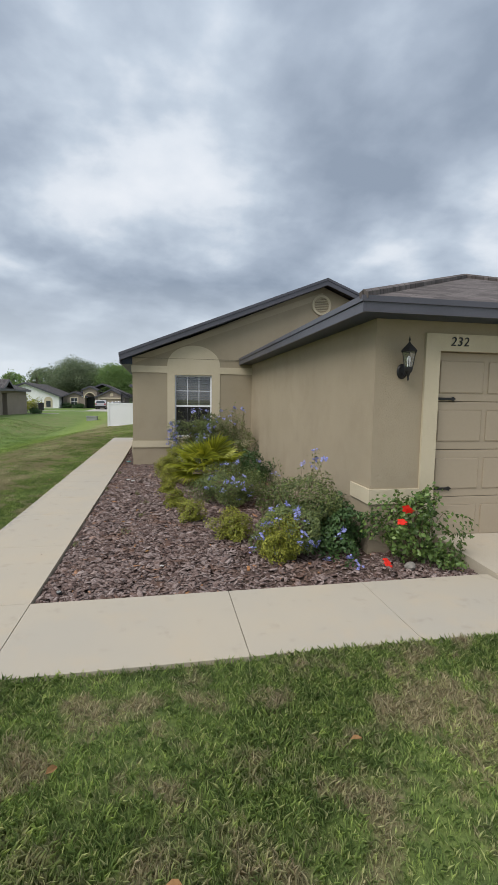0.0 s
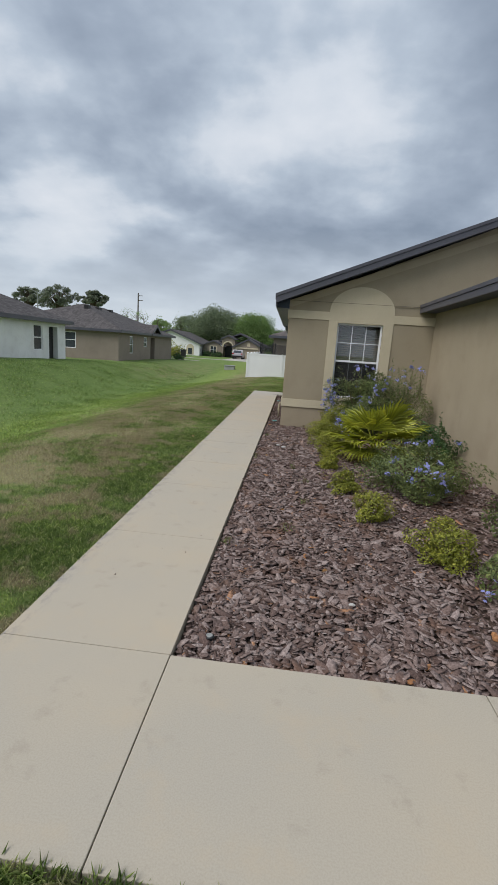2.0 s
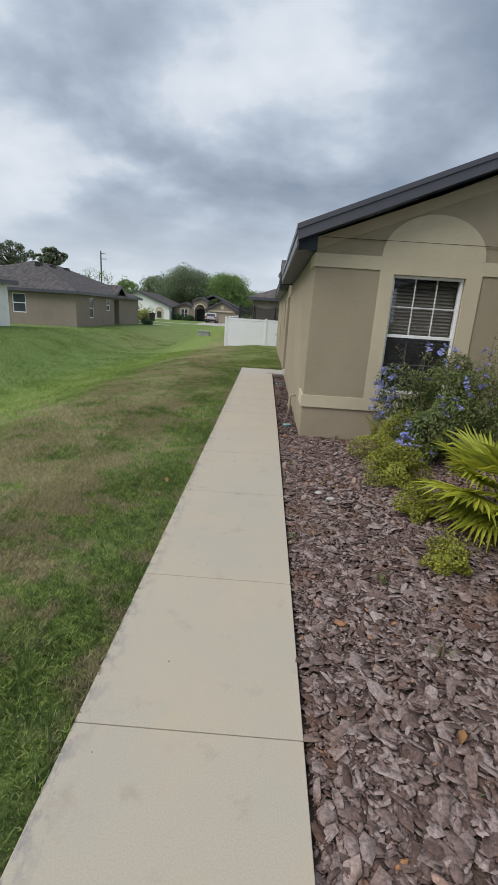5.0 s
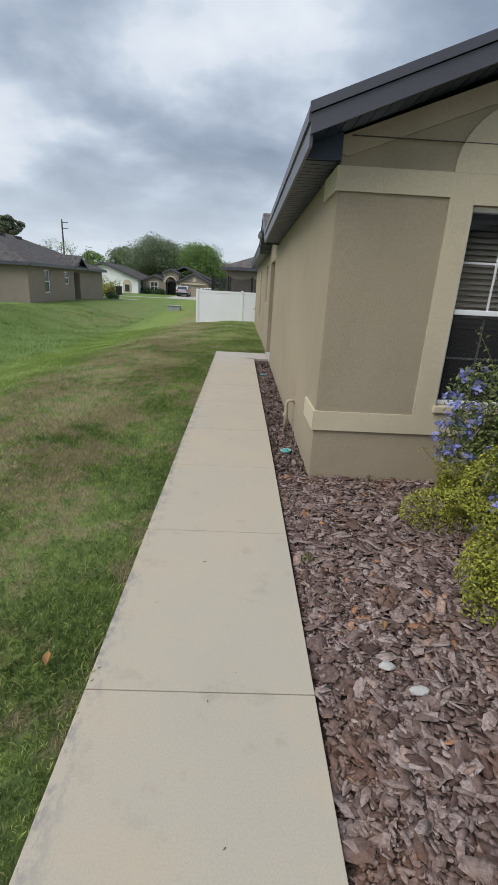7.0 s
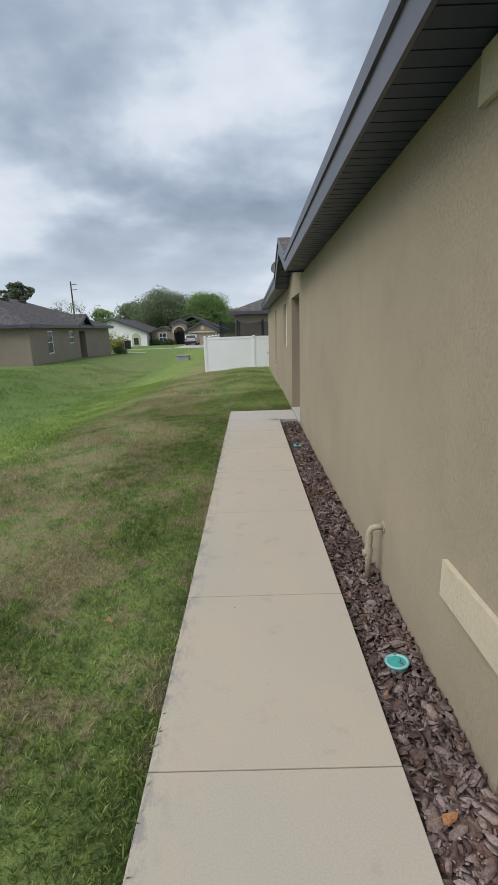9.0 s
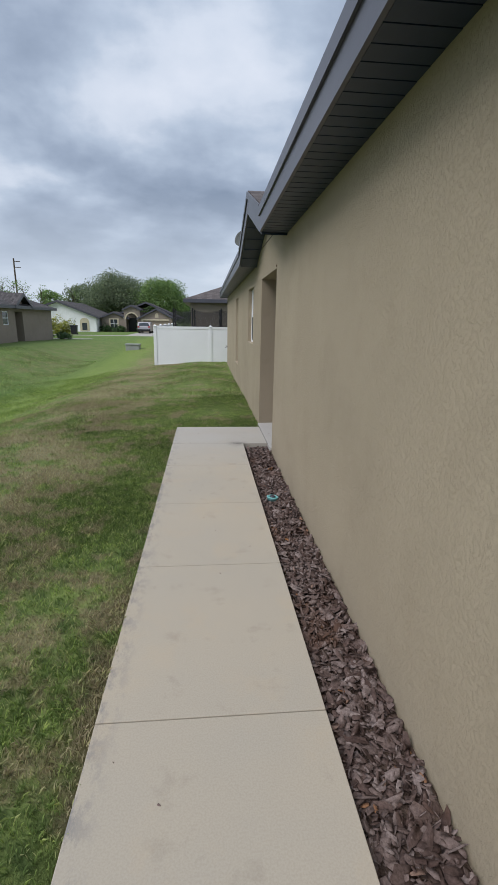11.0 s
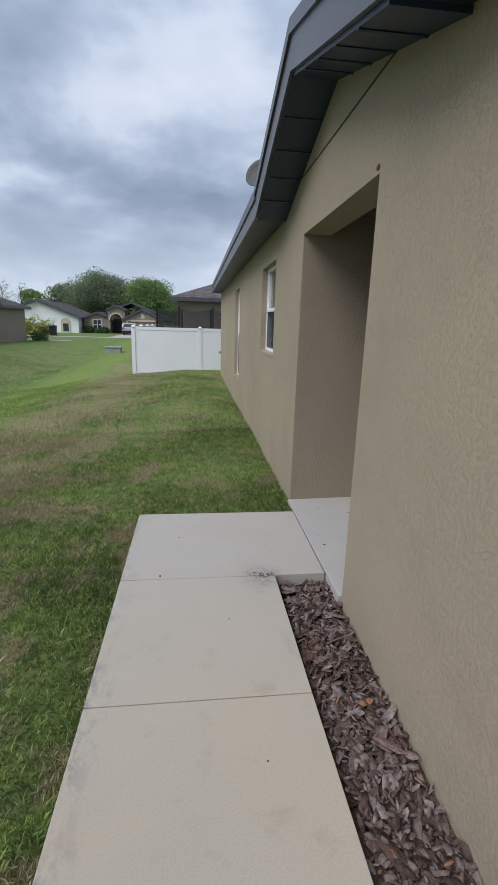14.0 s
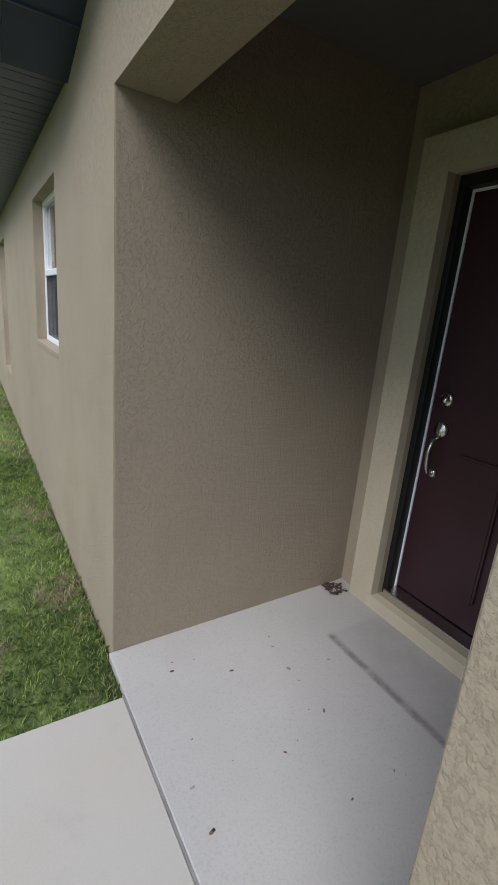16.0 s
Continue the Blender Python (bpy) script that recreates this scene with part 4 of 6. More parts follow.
for y0, y1, z0, z1 in ((0.16, 0.38, 0.28, 0.92), (0.5, 0.72, 0.28, 0.92), (0.16, 0.38, 1.1, 1.78), (0.5, 0.72, 1.1, 1.78)):
    bm = box(dx - 0.014, dx + 0.001, DY0 + y0, DY0 + y1, z0, z1)
    bmesh.ops.bevel(bm, geom=[e for e in bm.edges], offset=0.012, segments=2, affect="EDGES")
    part("raised_panel", bm, MAROON, door)
for y0, y1, z0, z1 in ((DY0, DY0 + 0.03, 0.1, DZ1), (DY1 - 0.03, DY1, 0.1, DZ1), (DY0 + 0.03, DY1 - 0.03, DZ1 - 0.045, DZ1)):
    part("door_frame", box(REC_X + 0.03, REC_X + 0.17, y0, y1, z0, z1, 0.003), BLACK, door, "dark-stained door frame")
for y0, y1, z0, z1 in ((DY1 - 0.0405, DY1 - 0.0305, DZ0 + 0.02, DZ1 - 0.05), (DY0 + 0.0305, DY1 - 0.0305, DZ1 - 0.056, DZ1 - 0.046)):
    part("weatherstrip", box(dx - 0.008, dx - 0.001, y0, y1, z0, z1), WHITE, door, "white weatherstrip")
part("threshold", box(REC_X - 0.0, REC_X + 0.17, DY0 + 0.03, DY1 - 0.03, 0.101, 0.145, 0.005), CHROME, door, "metal threshold")
ly = DY1 - 0.11


def turned_x(profile, x, y, z, sides=20):
    bm = bmesh.new()
    add_lathe(bm, profile, (0, 0, 0), sides)
    bmesh.ops.transform(bm, matrix=Matrix.Translation((x, y, z)) @ Matrix.Rotation(radians(-90), 4, "Y"), verts=bm.verts)
    return bm


part("deadbolt", turned_x([(0.032, 0), (0.033, 0.008), (0.026, 0.014), (0.018, 0.016), (0.017, 0.028), (0.0, 0.03)], dx, ly, 1.14), CHROME, door, "round nickel deadbolt", True)
part("latch_plate", turned_x([(0.036, 0), (0.037, 0.01), (0.03, 0.018), (0.0, 0.02)], dx, ly, 1.0), CHROME, door, "nickel thumb latch", True)
bm = bmesh.new()
add_tube(bm, [(dx - 0.01, ly, 0.965), (dx - 0.05, ly, 0.945), (dx - 0.062, ly, 0.9), (dx - 0.058, ly, 0.84), (dx - 0.045, ly, 0.8), (dx - 0.01, ly, 0.79)], [0.011, 0.01, 0.012, 0.012, 0.01, 0.011], 10)
part("pull_handle", bm, CHROME, door, "curved nickel pull handle", True)
part("handle_base", turned_x([(0.022, 0), (0.022, 0.008), (0.012, 0.014), (0.0, 0.015)], dx, ly, 0.79), CHROME, door, "", True)

# ---- planting bed ----
rng = np.random.default_rng(7)
bm = box(WALK_R + 0.003, GAR_W - 0.002, BED_S + 0.003, -0.002, -0.125, -0.055)
add_box(bm, GAR_W + 0.001, 3.725, BED_S + 0.003, GAR_S - 0.002, -0.125, -0.055)
add_box(bm, WALK_R + 0.003, -0.001, 0.001, 6.24, -0.125, -0.07)
structure("planting_bed", bm, SOIL, "dark soil of the mulched planting bed", "planting bed")


def chips_at(n, x0, x1, y0, y1, z0, z1, size, thick, tip=0.24):
    c = np.stack([rng.uniform(x0, x1, n), rng.uniform(y0, y1, n), rng.uniform(z0, z1, n)], axis=1)
    L = rng.gamma(6.0, size / 6.0, n).clip(size * 0.4, size * 2.2)
    W = L * rng.uniform(0.28, 0.62, n)
    T = rng.uniform(0.35, 1.1, n) * thick
    yaw, tilt, roll_ = rng.uniform(0, math.tau, n), rng.normal(0, tip, n), rng.normal(0, tip * 1.15, n)
    u = np.stack([np.cos(yaw) * np.cos(tilt), np.sin(yaw) * np.cos(tilt), np.sin(tilt)], axis=1)
    v = np.stack([-np.sin(yaw) * np.cos(roll_), np.cos(yaw) * np.cos(roll_), np.sin(roll_)], axis=1)
    w = np.cross(u, v)
    ring = np.array([(-1, -0.5), (-0.35, -1), (0.75, -0.85), (1, 0.35), (0.35, 1), (-0.8, 0.75)])
    out = []
    for top in (1.0, -1.0):
        for a, b in ring:
            ja, jb = a + rng.normal(0, 0.15, n), b + rng.normal(0, 0.17, n)
            k = 0.82 if top > 0 else 1.0
            out.append(c + u * (ja * L / 2 * k)[:, None] + v * (jb * W / 2 * k)[:, None] + w * (top * T / 2 + rng.normal(0, 0.12, n) * T)[:, None])
    verts = np.stack(out, axis=1)
    return verts


def chip_faces(n):
    base = np.arange(n)[:, None] * 12
    tris = [(0, 1, 2), (0, 2, 3), (0, 3, 4), (0, 4, 5)]
    for k in range(6):
        j = (k + 1) % 6
        tris += [(k, k + 6, j + 6), (k, j + 6, j)]
    return np.concatenate([base + np.array(t) for t in tris])


groups = [
    chips_at(26000, WALK_R + 0.03, GAR_W - 0.03, BED_S + 0.03, -0.03, -0.055, -0.025, 0.05, 0.006),
    chips_at(14000, WALK_R + 0.03, 1.4, BED_S + 0.03, -0.03, -0.045, -0.012, 0.062, 0.006),
    chips_at(12000, WALK_R + 0.03, 1.3, BED_S + 0.03, -0.03, -0.042, -0.016, 0.028, 0.005),
    chips_at(1200, GAR_W, 3.68, BED_S + 0.03, GAR_S - 0.03, -0.05, -0.02, 0.05, 0.010),
    chips_at(7800, WALK_R + 0.005, -0.012, 0.0, 6.46, -0.09, -0.035, 0.038, 0.005, 0.5),
    chips_at(1900, WALK_R + 0.015, -0.02, 0.0, 6.46, -0.075, -0.03, 0.052, 0.006, 0.45),
    chips_at(3000, WALK_R + 0.01, -0.01, 0.0, 6.47, -0.08, -0.045, 0.022, 0.004, 0.45),
    chips_at(9000, WALK_R + 0.015, 0.05, BED_S + 0.02, -0.03, -0.045, -0.018, 0.02, 0.004),
]
strip = np.concatenate(groups[4:7])
strip_mulch = new("bark_mulch", array_mesh("bark_mulch", strip.reshape(-1, 3), chip_faces(len(strip)), CHIPS_DARKER))
tagged(strip_mulch, "darker pine bark chips in the strip by the wall", "mulch", "", "stuff")
verts = np.concatenate(groups[:4] + groups[7:])
mulch = new("bark_mulch", array_mesh("bark_mulch", verts.reshape(-1, 3), chip_faces(len(verts)), CHIPS))
tagged(mulch, "weathered grey-brown pine bark chips covering the bed", "mulch", "", "stuff")

specks = np.concatenate([
    chips_at(26, 0.05, 1.1, 6.35, 7.5, 0.0045, 0.0055, 0.012, 0.002, 0.03),
    chips_at(46, WALK_L + 0.08, WALK_R - 0.06, -7.5, 7.3, 0.0012, 0.002, 0.011, 0.002, 0.03),
])
specks[:26, :, 2] += 0.0225 * specks[:26, :, 0].mean(axis=1, keepdims=True)
litter = chips_at(90, 1.13, 1.235, 7.53, 7.635, 0.031, 0.037, 0.02, 0.003, 0.3)
corner = new("leaf_litter", array_mesh("leaf_litter", litter.reshape(-1, 3), chip_faces(len(litter)), SOIL))
tagged(corner, "dark leaf litter blown into the porch corner", "debris", "", "stuff")
debris = new("bark_crumbs", array_mesh("bark_crumbs", specks.reshape(-1, 3), chip_faces(len(specks)), CHIPS))
tagged(debris, "tiny dark bark crumbs scattered on the slabs", "debris", "", "stuff")

# ---- grass ----


def blades(n, x0, x1, y0, y1, height, width, keep=None):
    x, y = rng.uniform(x0, x1, n), rng.uniform(y0, y1, n)
    ok = ~(((x > WALK_L - 0.004) & (y > WALK_S - 0.004) & (y < WALK_END + 0.004)) | ((x > -0.01) & (y > WALK_S)))
    # thinner growth in places
    thin = np.sin(x * 2.1 + 1.3 * np.sin(y * 1.1)) * np.sin(y * 1.7 + np.sin(x * 1.9))
    ok &= rng.uniform(0, 1, n) < 0.72 + 0.28 * np.sign(thin) * np.abs(thin) ** 0.5
    x, y, thin = x[ok], y[ok], thin[ok]
    n = len(x)
    z = lawn_height(x, y) - 0.004
    h = height * rng.uniform(0.45, 1.25, n) * (0.85 + 0.25 * thin)
    yaw = rng.uniform(0, math.tau, n)
    lean = rng.uniform(0.15, 0.95, n)
    d = np.stack([np.cos(yaw), np.sin(yaw)], axis=1)
    p = np.stack([x, y, z], axis=1)
    w = width * rng.uniform(0.7, 1.4, n)
    sidew = np.stack([-d[:, 1] * w, d[:, 0] * w, np.zeros(n)], axis=1)
    mid = p + np.concatenate([d * (h * lean * 0.35)[:, None], (h * 0.6)[:, None]], axis=1)
    tip = p + np.concatenate([d * (h * lean)[:, None], (h * (1.0 - 0.3 * lean * lean * 0.6))[:, None]], axis=1)
    verts = np.stack([p, mid + sidew, tip, mid - sidew], axis=1).reshape(-1, 3)
    idx = np.arange(n)[:, None] * 4
    return verts, np.concatenate([idx + np.array([0, 1, 2]), idx + np.array([0, 2, 3])])


def lawn(name, label, *args):
    v, f = blades(*args)
    tagged(new(name, array_mesh(name, v, f, BLADES)), label, "grass", "", "stuff")


lawn("grass_front", "short broad-bladed front lawn, partly dry", 240000, -3.2, 4.6, -10.7, WALK_S, 0.06, 0.0025)
lawn("grass_walk_edge", "short green turf growing up to the walkway", 210000, -2.5, WALK_L, WALK_S, WALK_END, 0.042, 0.0022)
lawn("grass_walk_side", "short green and straw lawn beside the walkway", 125000, -4.6, -2.5, WALK_S, 10.5, 0.045, 0.0028)
lawn("grass_house_side", "green lawn along the house wall", 50000, -4.6, -0.01, 10.5, 20.5, 0.045, 0.004)
lawn("grass_by_porch", "green lawn close to the porch and wall", 70000, -2.6, -0.01, WALK_END, 10.5, 0.04, 0.0022)
lawn("grass_bank", "green grass on the near bank of the swale", 80000, -7.5, -4.6, -6.0, 22.0, 0.06, 0.0045)
lawn("grass_swale", "rougher grass of the shallow swale", 50000, -13.0, -7.5, -4.0, 30.0, 0.08, 0.008)

# ---- plants in the bed ----


def blob_points(n, rx, ry, rz, cz, shell=0.62, lumps=9):
    """Points and outward directions in an uneven crown, thinner inside."""
    d = rng.normal(0, 1, (n, 3))
    d /= np.linalg.norm(d, axis=1)[:, None]
    ph = rng.uniform(0, math.tau, (lumps, 3))
    fr = rng.uniform(1.5, 4.5, (lumps, 3))
    r = np.ones(n)
    for a, f in zip(ph, fr):
        r += 0.15 * np.sin(d[:, 0] * f[0] + a[0]) * np.sin(d[:, 1] * f[1] * 1.3 + a[1]) * np.sin(d[:, 2] * f[2] + a[2]) * 2.2
    r *= shell + (1 - shell) * rng.uniform(0, 1, n) ** 0.45
    p = d * r[:, None] * np.array([rx, ry, rz])
    p[:, 2] += cz
    keep = p[:, 2] > 0.03
    return p[keep], d[keep]


def shrub(name, label, category, x, y, rx, ry, h, n, length, width, leaf, group="", stems=9, low=0.42, shoots=0, shoot_h=0.3):
    ob = thing(name, (x, y, -0.05), label, category, group)
    tips = []

    def stem(points, radii, sides):
        b_ = bmesh.new()
        add_tube(b_, points, radii, sides)
        part("stem", b_, STEM, ob)

    for k in range(stems):
        a, q = rng.uniform(0, math.tau), rng.uniform(0.3, 0.85)
        tip = Vector((rx * q * math.cos(a), ry * q * math.sin(a), h * rng.uniform(0.6, 0.95)))
        stem([(0.02 * math.cos(a), 0.02 * math.sin(a), 0), tip * 0.5 + Vector((0, 0, 0.05)), tip], [0.009, 0.006, 0.003], 5)
        tips.append(tip)
    pts, nrm = blob_points(n, rx, ry, h * (1 - low), h * low)
    extra_p, extra_n = [], []
    for k in range(shoots):
        a, q = rng.uniform(0, math.tau), rng.uniform(0.1, 0.8)
        base = Vector((rx * q * math.cos(a), ry * q * math.sin(a), h * 0.8))
        top_ = base + Vector((rng.normal(0, 0.12), rng.normal(0, 0.12), shoot_h * rng.uniform(0.5, 1.2)))
        stem([base, (base + top_) / 2 + Vector((rng.normal(0, 0.02), 0, 0)), top_], [0.004, 0.003, 0.0015], 4)
        tips.append(top_)
        for q in np.linspace(0.05, 1, 26):
            extra_p.append(np.array(base.lerp(top_, q)) + rng.normal(0, 0.022, 3))
            extra_n.append(rng.normal(0, 1, 3))
    if extra_p:
        pts, nrm = np.concatenate([pts, np.array(extra_p)]), np.concatenate([nrm, np.array(extra_n)])
    nrm = nrm + np.array([0, 0, 0.5])
    me = leaves_mesh("foliage", pts, nrm, length, width, leaf, rng, 0.6)
    fo = new("foliage", me)
    fo.parent = ob
    return ob, pts, nrm, tips


def floret_mesh(name, count, petal, spread, material):
    """A loose cluster of five-petalled flowers."""
    bm = bmesh.new()
    hub = bm.verts.new((0, 0, -spread))
    for k in range(count):
        c = Vector((rng.normal(0, spread), rng.normal(0, spread), rng.normal(0, spread * 0.5)))
        n = Vector((rng.normal(0, 0.5), rng.normal(0, 0.5), 1)).normalized()
        u = n.orthogonal().normalized()
        v = n.cross(u)
        mid = bm.verts.new(c)
        bm.faces.new((hub, mid, bm.verts.new(c * 0.5 + Vector((0.0008, 0.0008, -spread * 0.4)))))
        for j in range(5):
            a = j * math.tau / 5 + rng.uniform(-0.1, 0.1)
            dr, sd = u * math.cos(a) + v * math.sin(a), v * math.cos(a) - u * math.sin(a)
            pts = [c + dr * petal * 0.55 + sd * petal * 0.42 + n * petal * 0.12, c + dr * petal + sd * petal * 0.22, c + dr * petal - sd * petal * 0.22, c + dr * petal * 0.55 - sd * petal * 0.42 + n * petal * 0.12]
            bm.faces.new([mid] + [bm.verts.new(p) for p in pts])
    me = bpy.data.meshes.new(name)
    bm.to_mesh(me)
    bm.free()
    me.materials.append(material)
    return me


BLUE = [floret_mesh("flower_head", c, 0.015, 0.023, PETAL_BLUE) for c in (7, 10, 14)]


def put_flowers(ob, places, meshes, label):
    for k, p in enumerate(places):
        f = new("flower_head", meshes[k % len(meshes)])
        f.parent = ob
        f.matrix_basis = Matrix.Translation(p) @ Euler((rng.normal(0, 0.5), rng.normal(0, 0.5), rng.uniform(0, 6.2))).to_matrix().to_4x4()
        f["label"] = label


def outer(pts, nrm, count, want):
    """Some of the outermost points that face the wanted way."""
    score = pts @ np.array(want) + 0.15 * rng.normal(0, 1, len(pts))
    order = np.argsort(-score)[: count * 8]
    pick = rng.choice(order, count, replace=False)
    return [Vector(p) * 1.03 for p in pts[pick]]


low = "low golden-green shrub with small leaves in the bark"
for x, y, r, h, n in ((1.03, -0.84, 0.36, 0.54, 3000), (0.88, -1.65, 0.29, 0.42, 2300), (0.86, -2.5, 0.17, 0.27, 1000), (0.8, -3.34, 0.15, 0.24, 900), (0.9, -4.42, 0.16, 0.26, 900), (1.08, -5.27, 0.17, 0.29, 900), (1.5, -6.08, 0.22, 0.34, 1200), (1.9, -6.85, 0.25, 0.46, 1600)):
    shrub("golden_shrub", low, "shrub", x, y, r * 0.9, r * 0.86, h * 0.95, int(n * 4.6), 0.023, 0.0125, LEAF_GOLD, "golden shrubs along the bed", 8, 0.45, 10, 0.1)

ob, pts, nrm, tips = shrub("plumbago", "tall blue-flowering shrub under the front window", "shrub", 1.6, -0.58, 0.6, 0.44, 1.2, 19000, 0.042, 0.018, LEAF_PLUM, "blue-flowering shrubs", 16, 0.5, 12, 0.4)
put_flowers(ob, outer(pts, nrm, 95, (-0.85, -0.45, -0.1)) + outer(pts, nrm, 10, (0, -0.5, 0.5)) + tips[-9:], BLUE, "pale blue flower cluster")
ob, pts, nrm, tips = shrub("plumbago", "loose blue-flowering shrub in the corner of the bed", "shrub", 2.3, -0.75, 0.5, 0.5, 1.1, 8000, 0.042, 0.015, LEAF_PLUM, "blue-flowering shrubs", 14, 0.5, 16, 0.62)
put_flowers(ob, outer(pts, nrm, 8, (-0.3, -0.6, 0.4)) + tips[-6:], BLUE, "pale blue flower cluster")
ob, pts, nrm, tips = shrub("plumbago", "broad blue-flowering shrub beside the fan palm", "shrub", 1.78, -4.15, 0.55, 0.66, 0.56, 11000, 0.036, 0.015, LEAF_PLUM, "blue-flowering shrubs", 16, 0.45, 10, 0.2)
put_flowers(ob, outer(pts, nrm, 22, (-0.16, -0.22, 0.3)) + tips[-3:], BLUE, "pale blue flower cluster")
ob, pts, nrm, tips = shrub("plumbago", "large leggy blue-flowering shrub near the garage corner", "shrub", 2.28, -6.3, 0.5, 0.56, 0.7, 12500, 0.038, 0.017, LEAF_PLUM, "blue-flowering shrubs", 18, 0.45, 7, 0.5)
put_flowers(ob, outer(pts, nrm, 24, (-0.2, -0.3, 0.22)) + tips[-5:], BLUE, "pale blue flower cluster")
ob, pts, nrm, tips = shrub("dark_shrub", "dark green shrub against the garage wall", "shrub", 2.62, -6.62, 0.3, 0.4, 0.52, 3600, 0.05, 0.024, LEAF_DARK, "", 10, 0.45, 3, 0.15)
put_flowers(ob, outer(pts, nrm, 6, (-0.3, -0.8, 0.3)), BLUE, "pale blue flower cluster")
shrub("dark_shrub", "dark green shrub low by the garage wall", "shrub", 2.55, -2.2, 0.28, 0.6, 0.5, 3000, 0.055, 0.026, LEAF_DARK, "", 10, 0.45, 5, 0.3)

# hibiscus: broad leaves and red flowers
ob, pts, nrm, tips = shrub("hibiscus", "leafy hibiscus with red flowers beside the garage door", "shrub", 3.22, -7.12, 0.36, 0.28, 0.72, 1700, 0.052, 0.036, LEAF_HIB, "", 14, 0.55, 9, 0.22)
RED = [floret_mesh("flower_head", 2, 0.048, 0.012, PETAL_RED)]
put_flowers(ob, [Vector((-0.28, -0.3, 0.52)), Vector((-0.42, -0.32, 0.14)), Vector((-0.22, -0.24, 0.62))], RED, "red open flower")
for y, x, r in ((-7.2, 3.58, 0.16), (-7.35, 3.45, 0.13)):
    shrub("weed_clump", "small green weeds at the driveway edge", "weed", x, y, r, r, 0.2, 260, 0.05, 0.03, LEAF_HIB, "weeds in the bark", 4, 0.4)


def fan(name, parent, base, aim, radius, count, material, droop=0.12, spread=2.5):
    """A pleated fan leaf: narrow folded leaflets round the end of a stalk."""
    bm = bmesh.new()
    aim = Vector(aim).normalized()
    side_ = aim.cross(Vector((0, 0, 1))).normalized()
    nrm_ = side_.cross(aim)
    hub = Vector(base)
    for k in range(count):
        a = (k / (count - 1) - 0.5) * spread
        d = aim * math.cos(a) + side_ * math.sin(a)
        L = radius * (0.75 + 0.25 * math.cos(a)) * rng.uniform(0.93, 1.07)
        w = radius * 0.042
        cr = d.cross(nrm_).normalized()
        prev = None
        for q, ww in ((0.02, 0.15), (0.45, 1.0), (0.75, 0.62), (1.0, 0.03)):
            c = hub + d * (L * q) - nrm_ * 0 - Vector((0, 0, droop * L * q * q * q * rng.uniform(0.6, 1.6)))
            ring = [bm.verts.new(c + cr * w * ww), bm.verts.new(c - nrm_ * w * ww * 0.7), bm.verts.new(c - cr * w * ww)]
            if prev:
                bm.faces.new((prev[0], prev[1], ring[1], ring[0]))
                bm.faces.new((prev[1], prev[2], ring[2], ring[1]))
            prev = ring
    return part(name, bm, material, parent)


palm = thing("fan_palm", (1.55, -2.6, -0.05), "young yellow-green fan palm with dry lower fronds", "palm")
bm = bmesh.new()
add_lathe(bm, [(0.09, 0.0), (0.1, 0.08), (0.08, 0.16), (0.05, 0.22), (0.02, 0.26)], (0, 0, 0), 10)
part("trunk", bm, STEM, palm, "", True)
for az, el, ln, rad in ((203, 24, 0.4, 0.43), (238, 58, 0.38, 0.46), (300, 66, 0.44, 0.47), (342, 40, 0.4, 0.42), (30, 45, 0.36, 0.42), (120, 52, 0.36, 0.42), (168, 46, 0.36, 0.42), (262, 26, 0.34, 0.4), (246, 12, 0.24, 0.33), (232, 34, 0.28, 0.36), (272, 4, 0.24, 0.3), (208, 44, 0.3, 0.36), (292, 40, 0.36, 0.42), (222, 8, 0.3, 0.36), (185, 12, 0.28, 0.36), (325, 14, 0.3, 0.36), (275, 72, 0.34, 0.42)):
    a, e = radians(az), radians(el)
    aim = Vector((math.cos(a) * math.cos(e), math.sin(a) * math.cos(e), math.sin(e)))
    base = Vector((0, 0, 0.2)) + aim * ln
    bm = bmesh.new()
    add_tube(bm, [(0, 0, 0.16), Vector((0, 0, 0.2)) + aim * ln * 0.5, base], [0.012, 0.008, 0.006], 5)
    part("stalk", bm, LEAF_PALM, palm)
    fan("frond", palm, base, aim + Vector((0, 0, -0.14)), rad * 1.32, 26, LEAF_PALM, 0.18, 2.6)
for az, el in ((215, -18), (185, -12), (250, -22), (20, 8), (232, -30), (268, -26), (330, 16)):
    a, e = radians(az), radians(el)
    aim = Vector((math.cos(a) * math.cos(e), math.sin(a) * math.cos(e), math.sin(e)))
    fan("dry_frond", palm, Vector((0, 0, 0.24)) + aim * 0.26, aim, 0.26, 12, LEAF_DEAD, 0.3, 1.6)

LEAF_FALLEN = leafy("fallen_leaf", (0.36, 0.19, 0.08), 0.35, 0.7, 0.15)


def fallen_leaf(x, y, z, size, yaw):
    bm = bmesh.new()
    mid = [bm.verts.new((q * size, 0, 0.004 + 0.12 * size * math.sin(q * 3))) for q in (-0.5, -0.2, 0.15, 0.5)]
    for sgn in (1, -1):
        rim = [bm.verts.new((q * size, sgn * w * size, 0.01 + 0.2 * size * w)) for q, w in ((-0.22, 0.22), (0.12, 0.26))]
        bm.faces.new((mid[0], mid[1], rim[0]))
        bm.faces.new((mid[1], mid[2], rim[1], rim[0]))
        bm.faces.new((mid[2], mid[3], rim[1]))
    ob = mesh_object("fallen_leaf", bm, LEAF_FALLEN)
    ob.matrix_basis = pose(x, y, z, rng.normal(0, 8), rng.normal(0, 8), yaw)
    tagged(ob, "dry brown leaf fallen on the ground", "leaf", "fallen leaves")


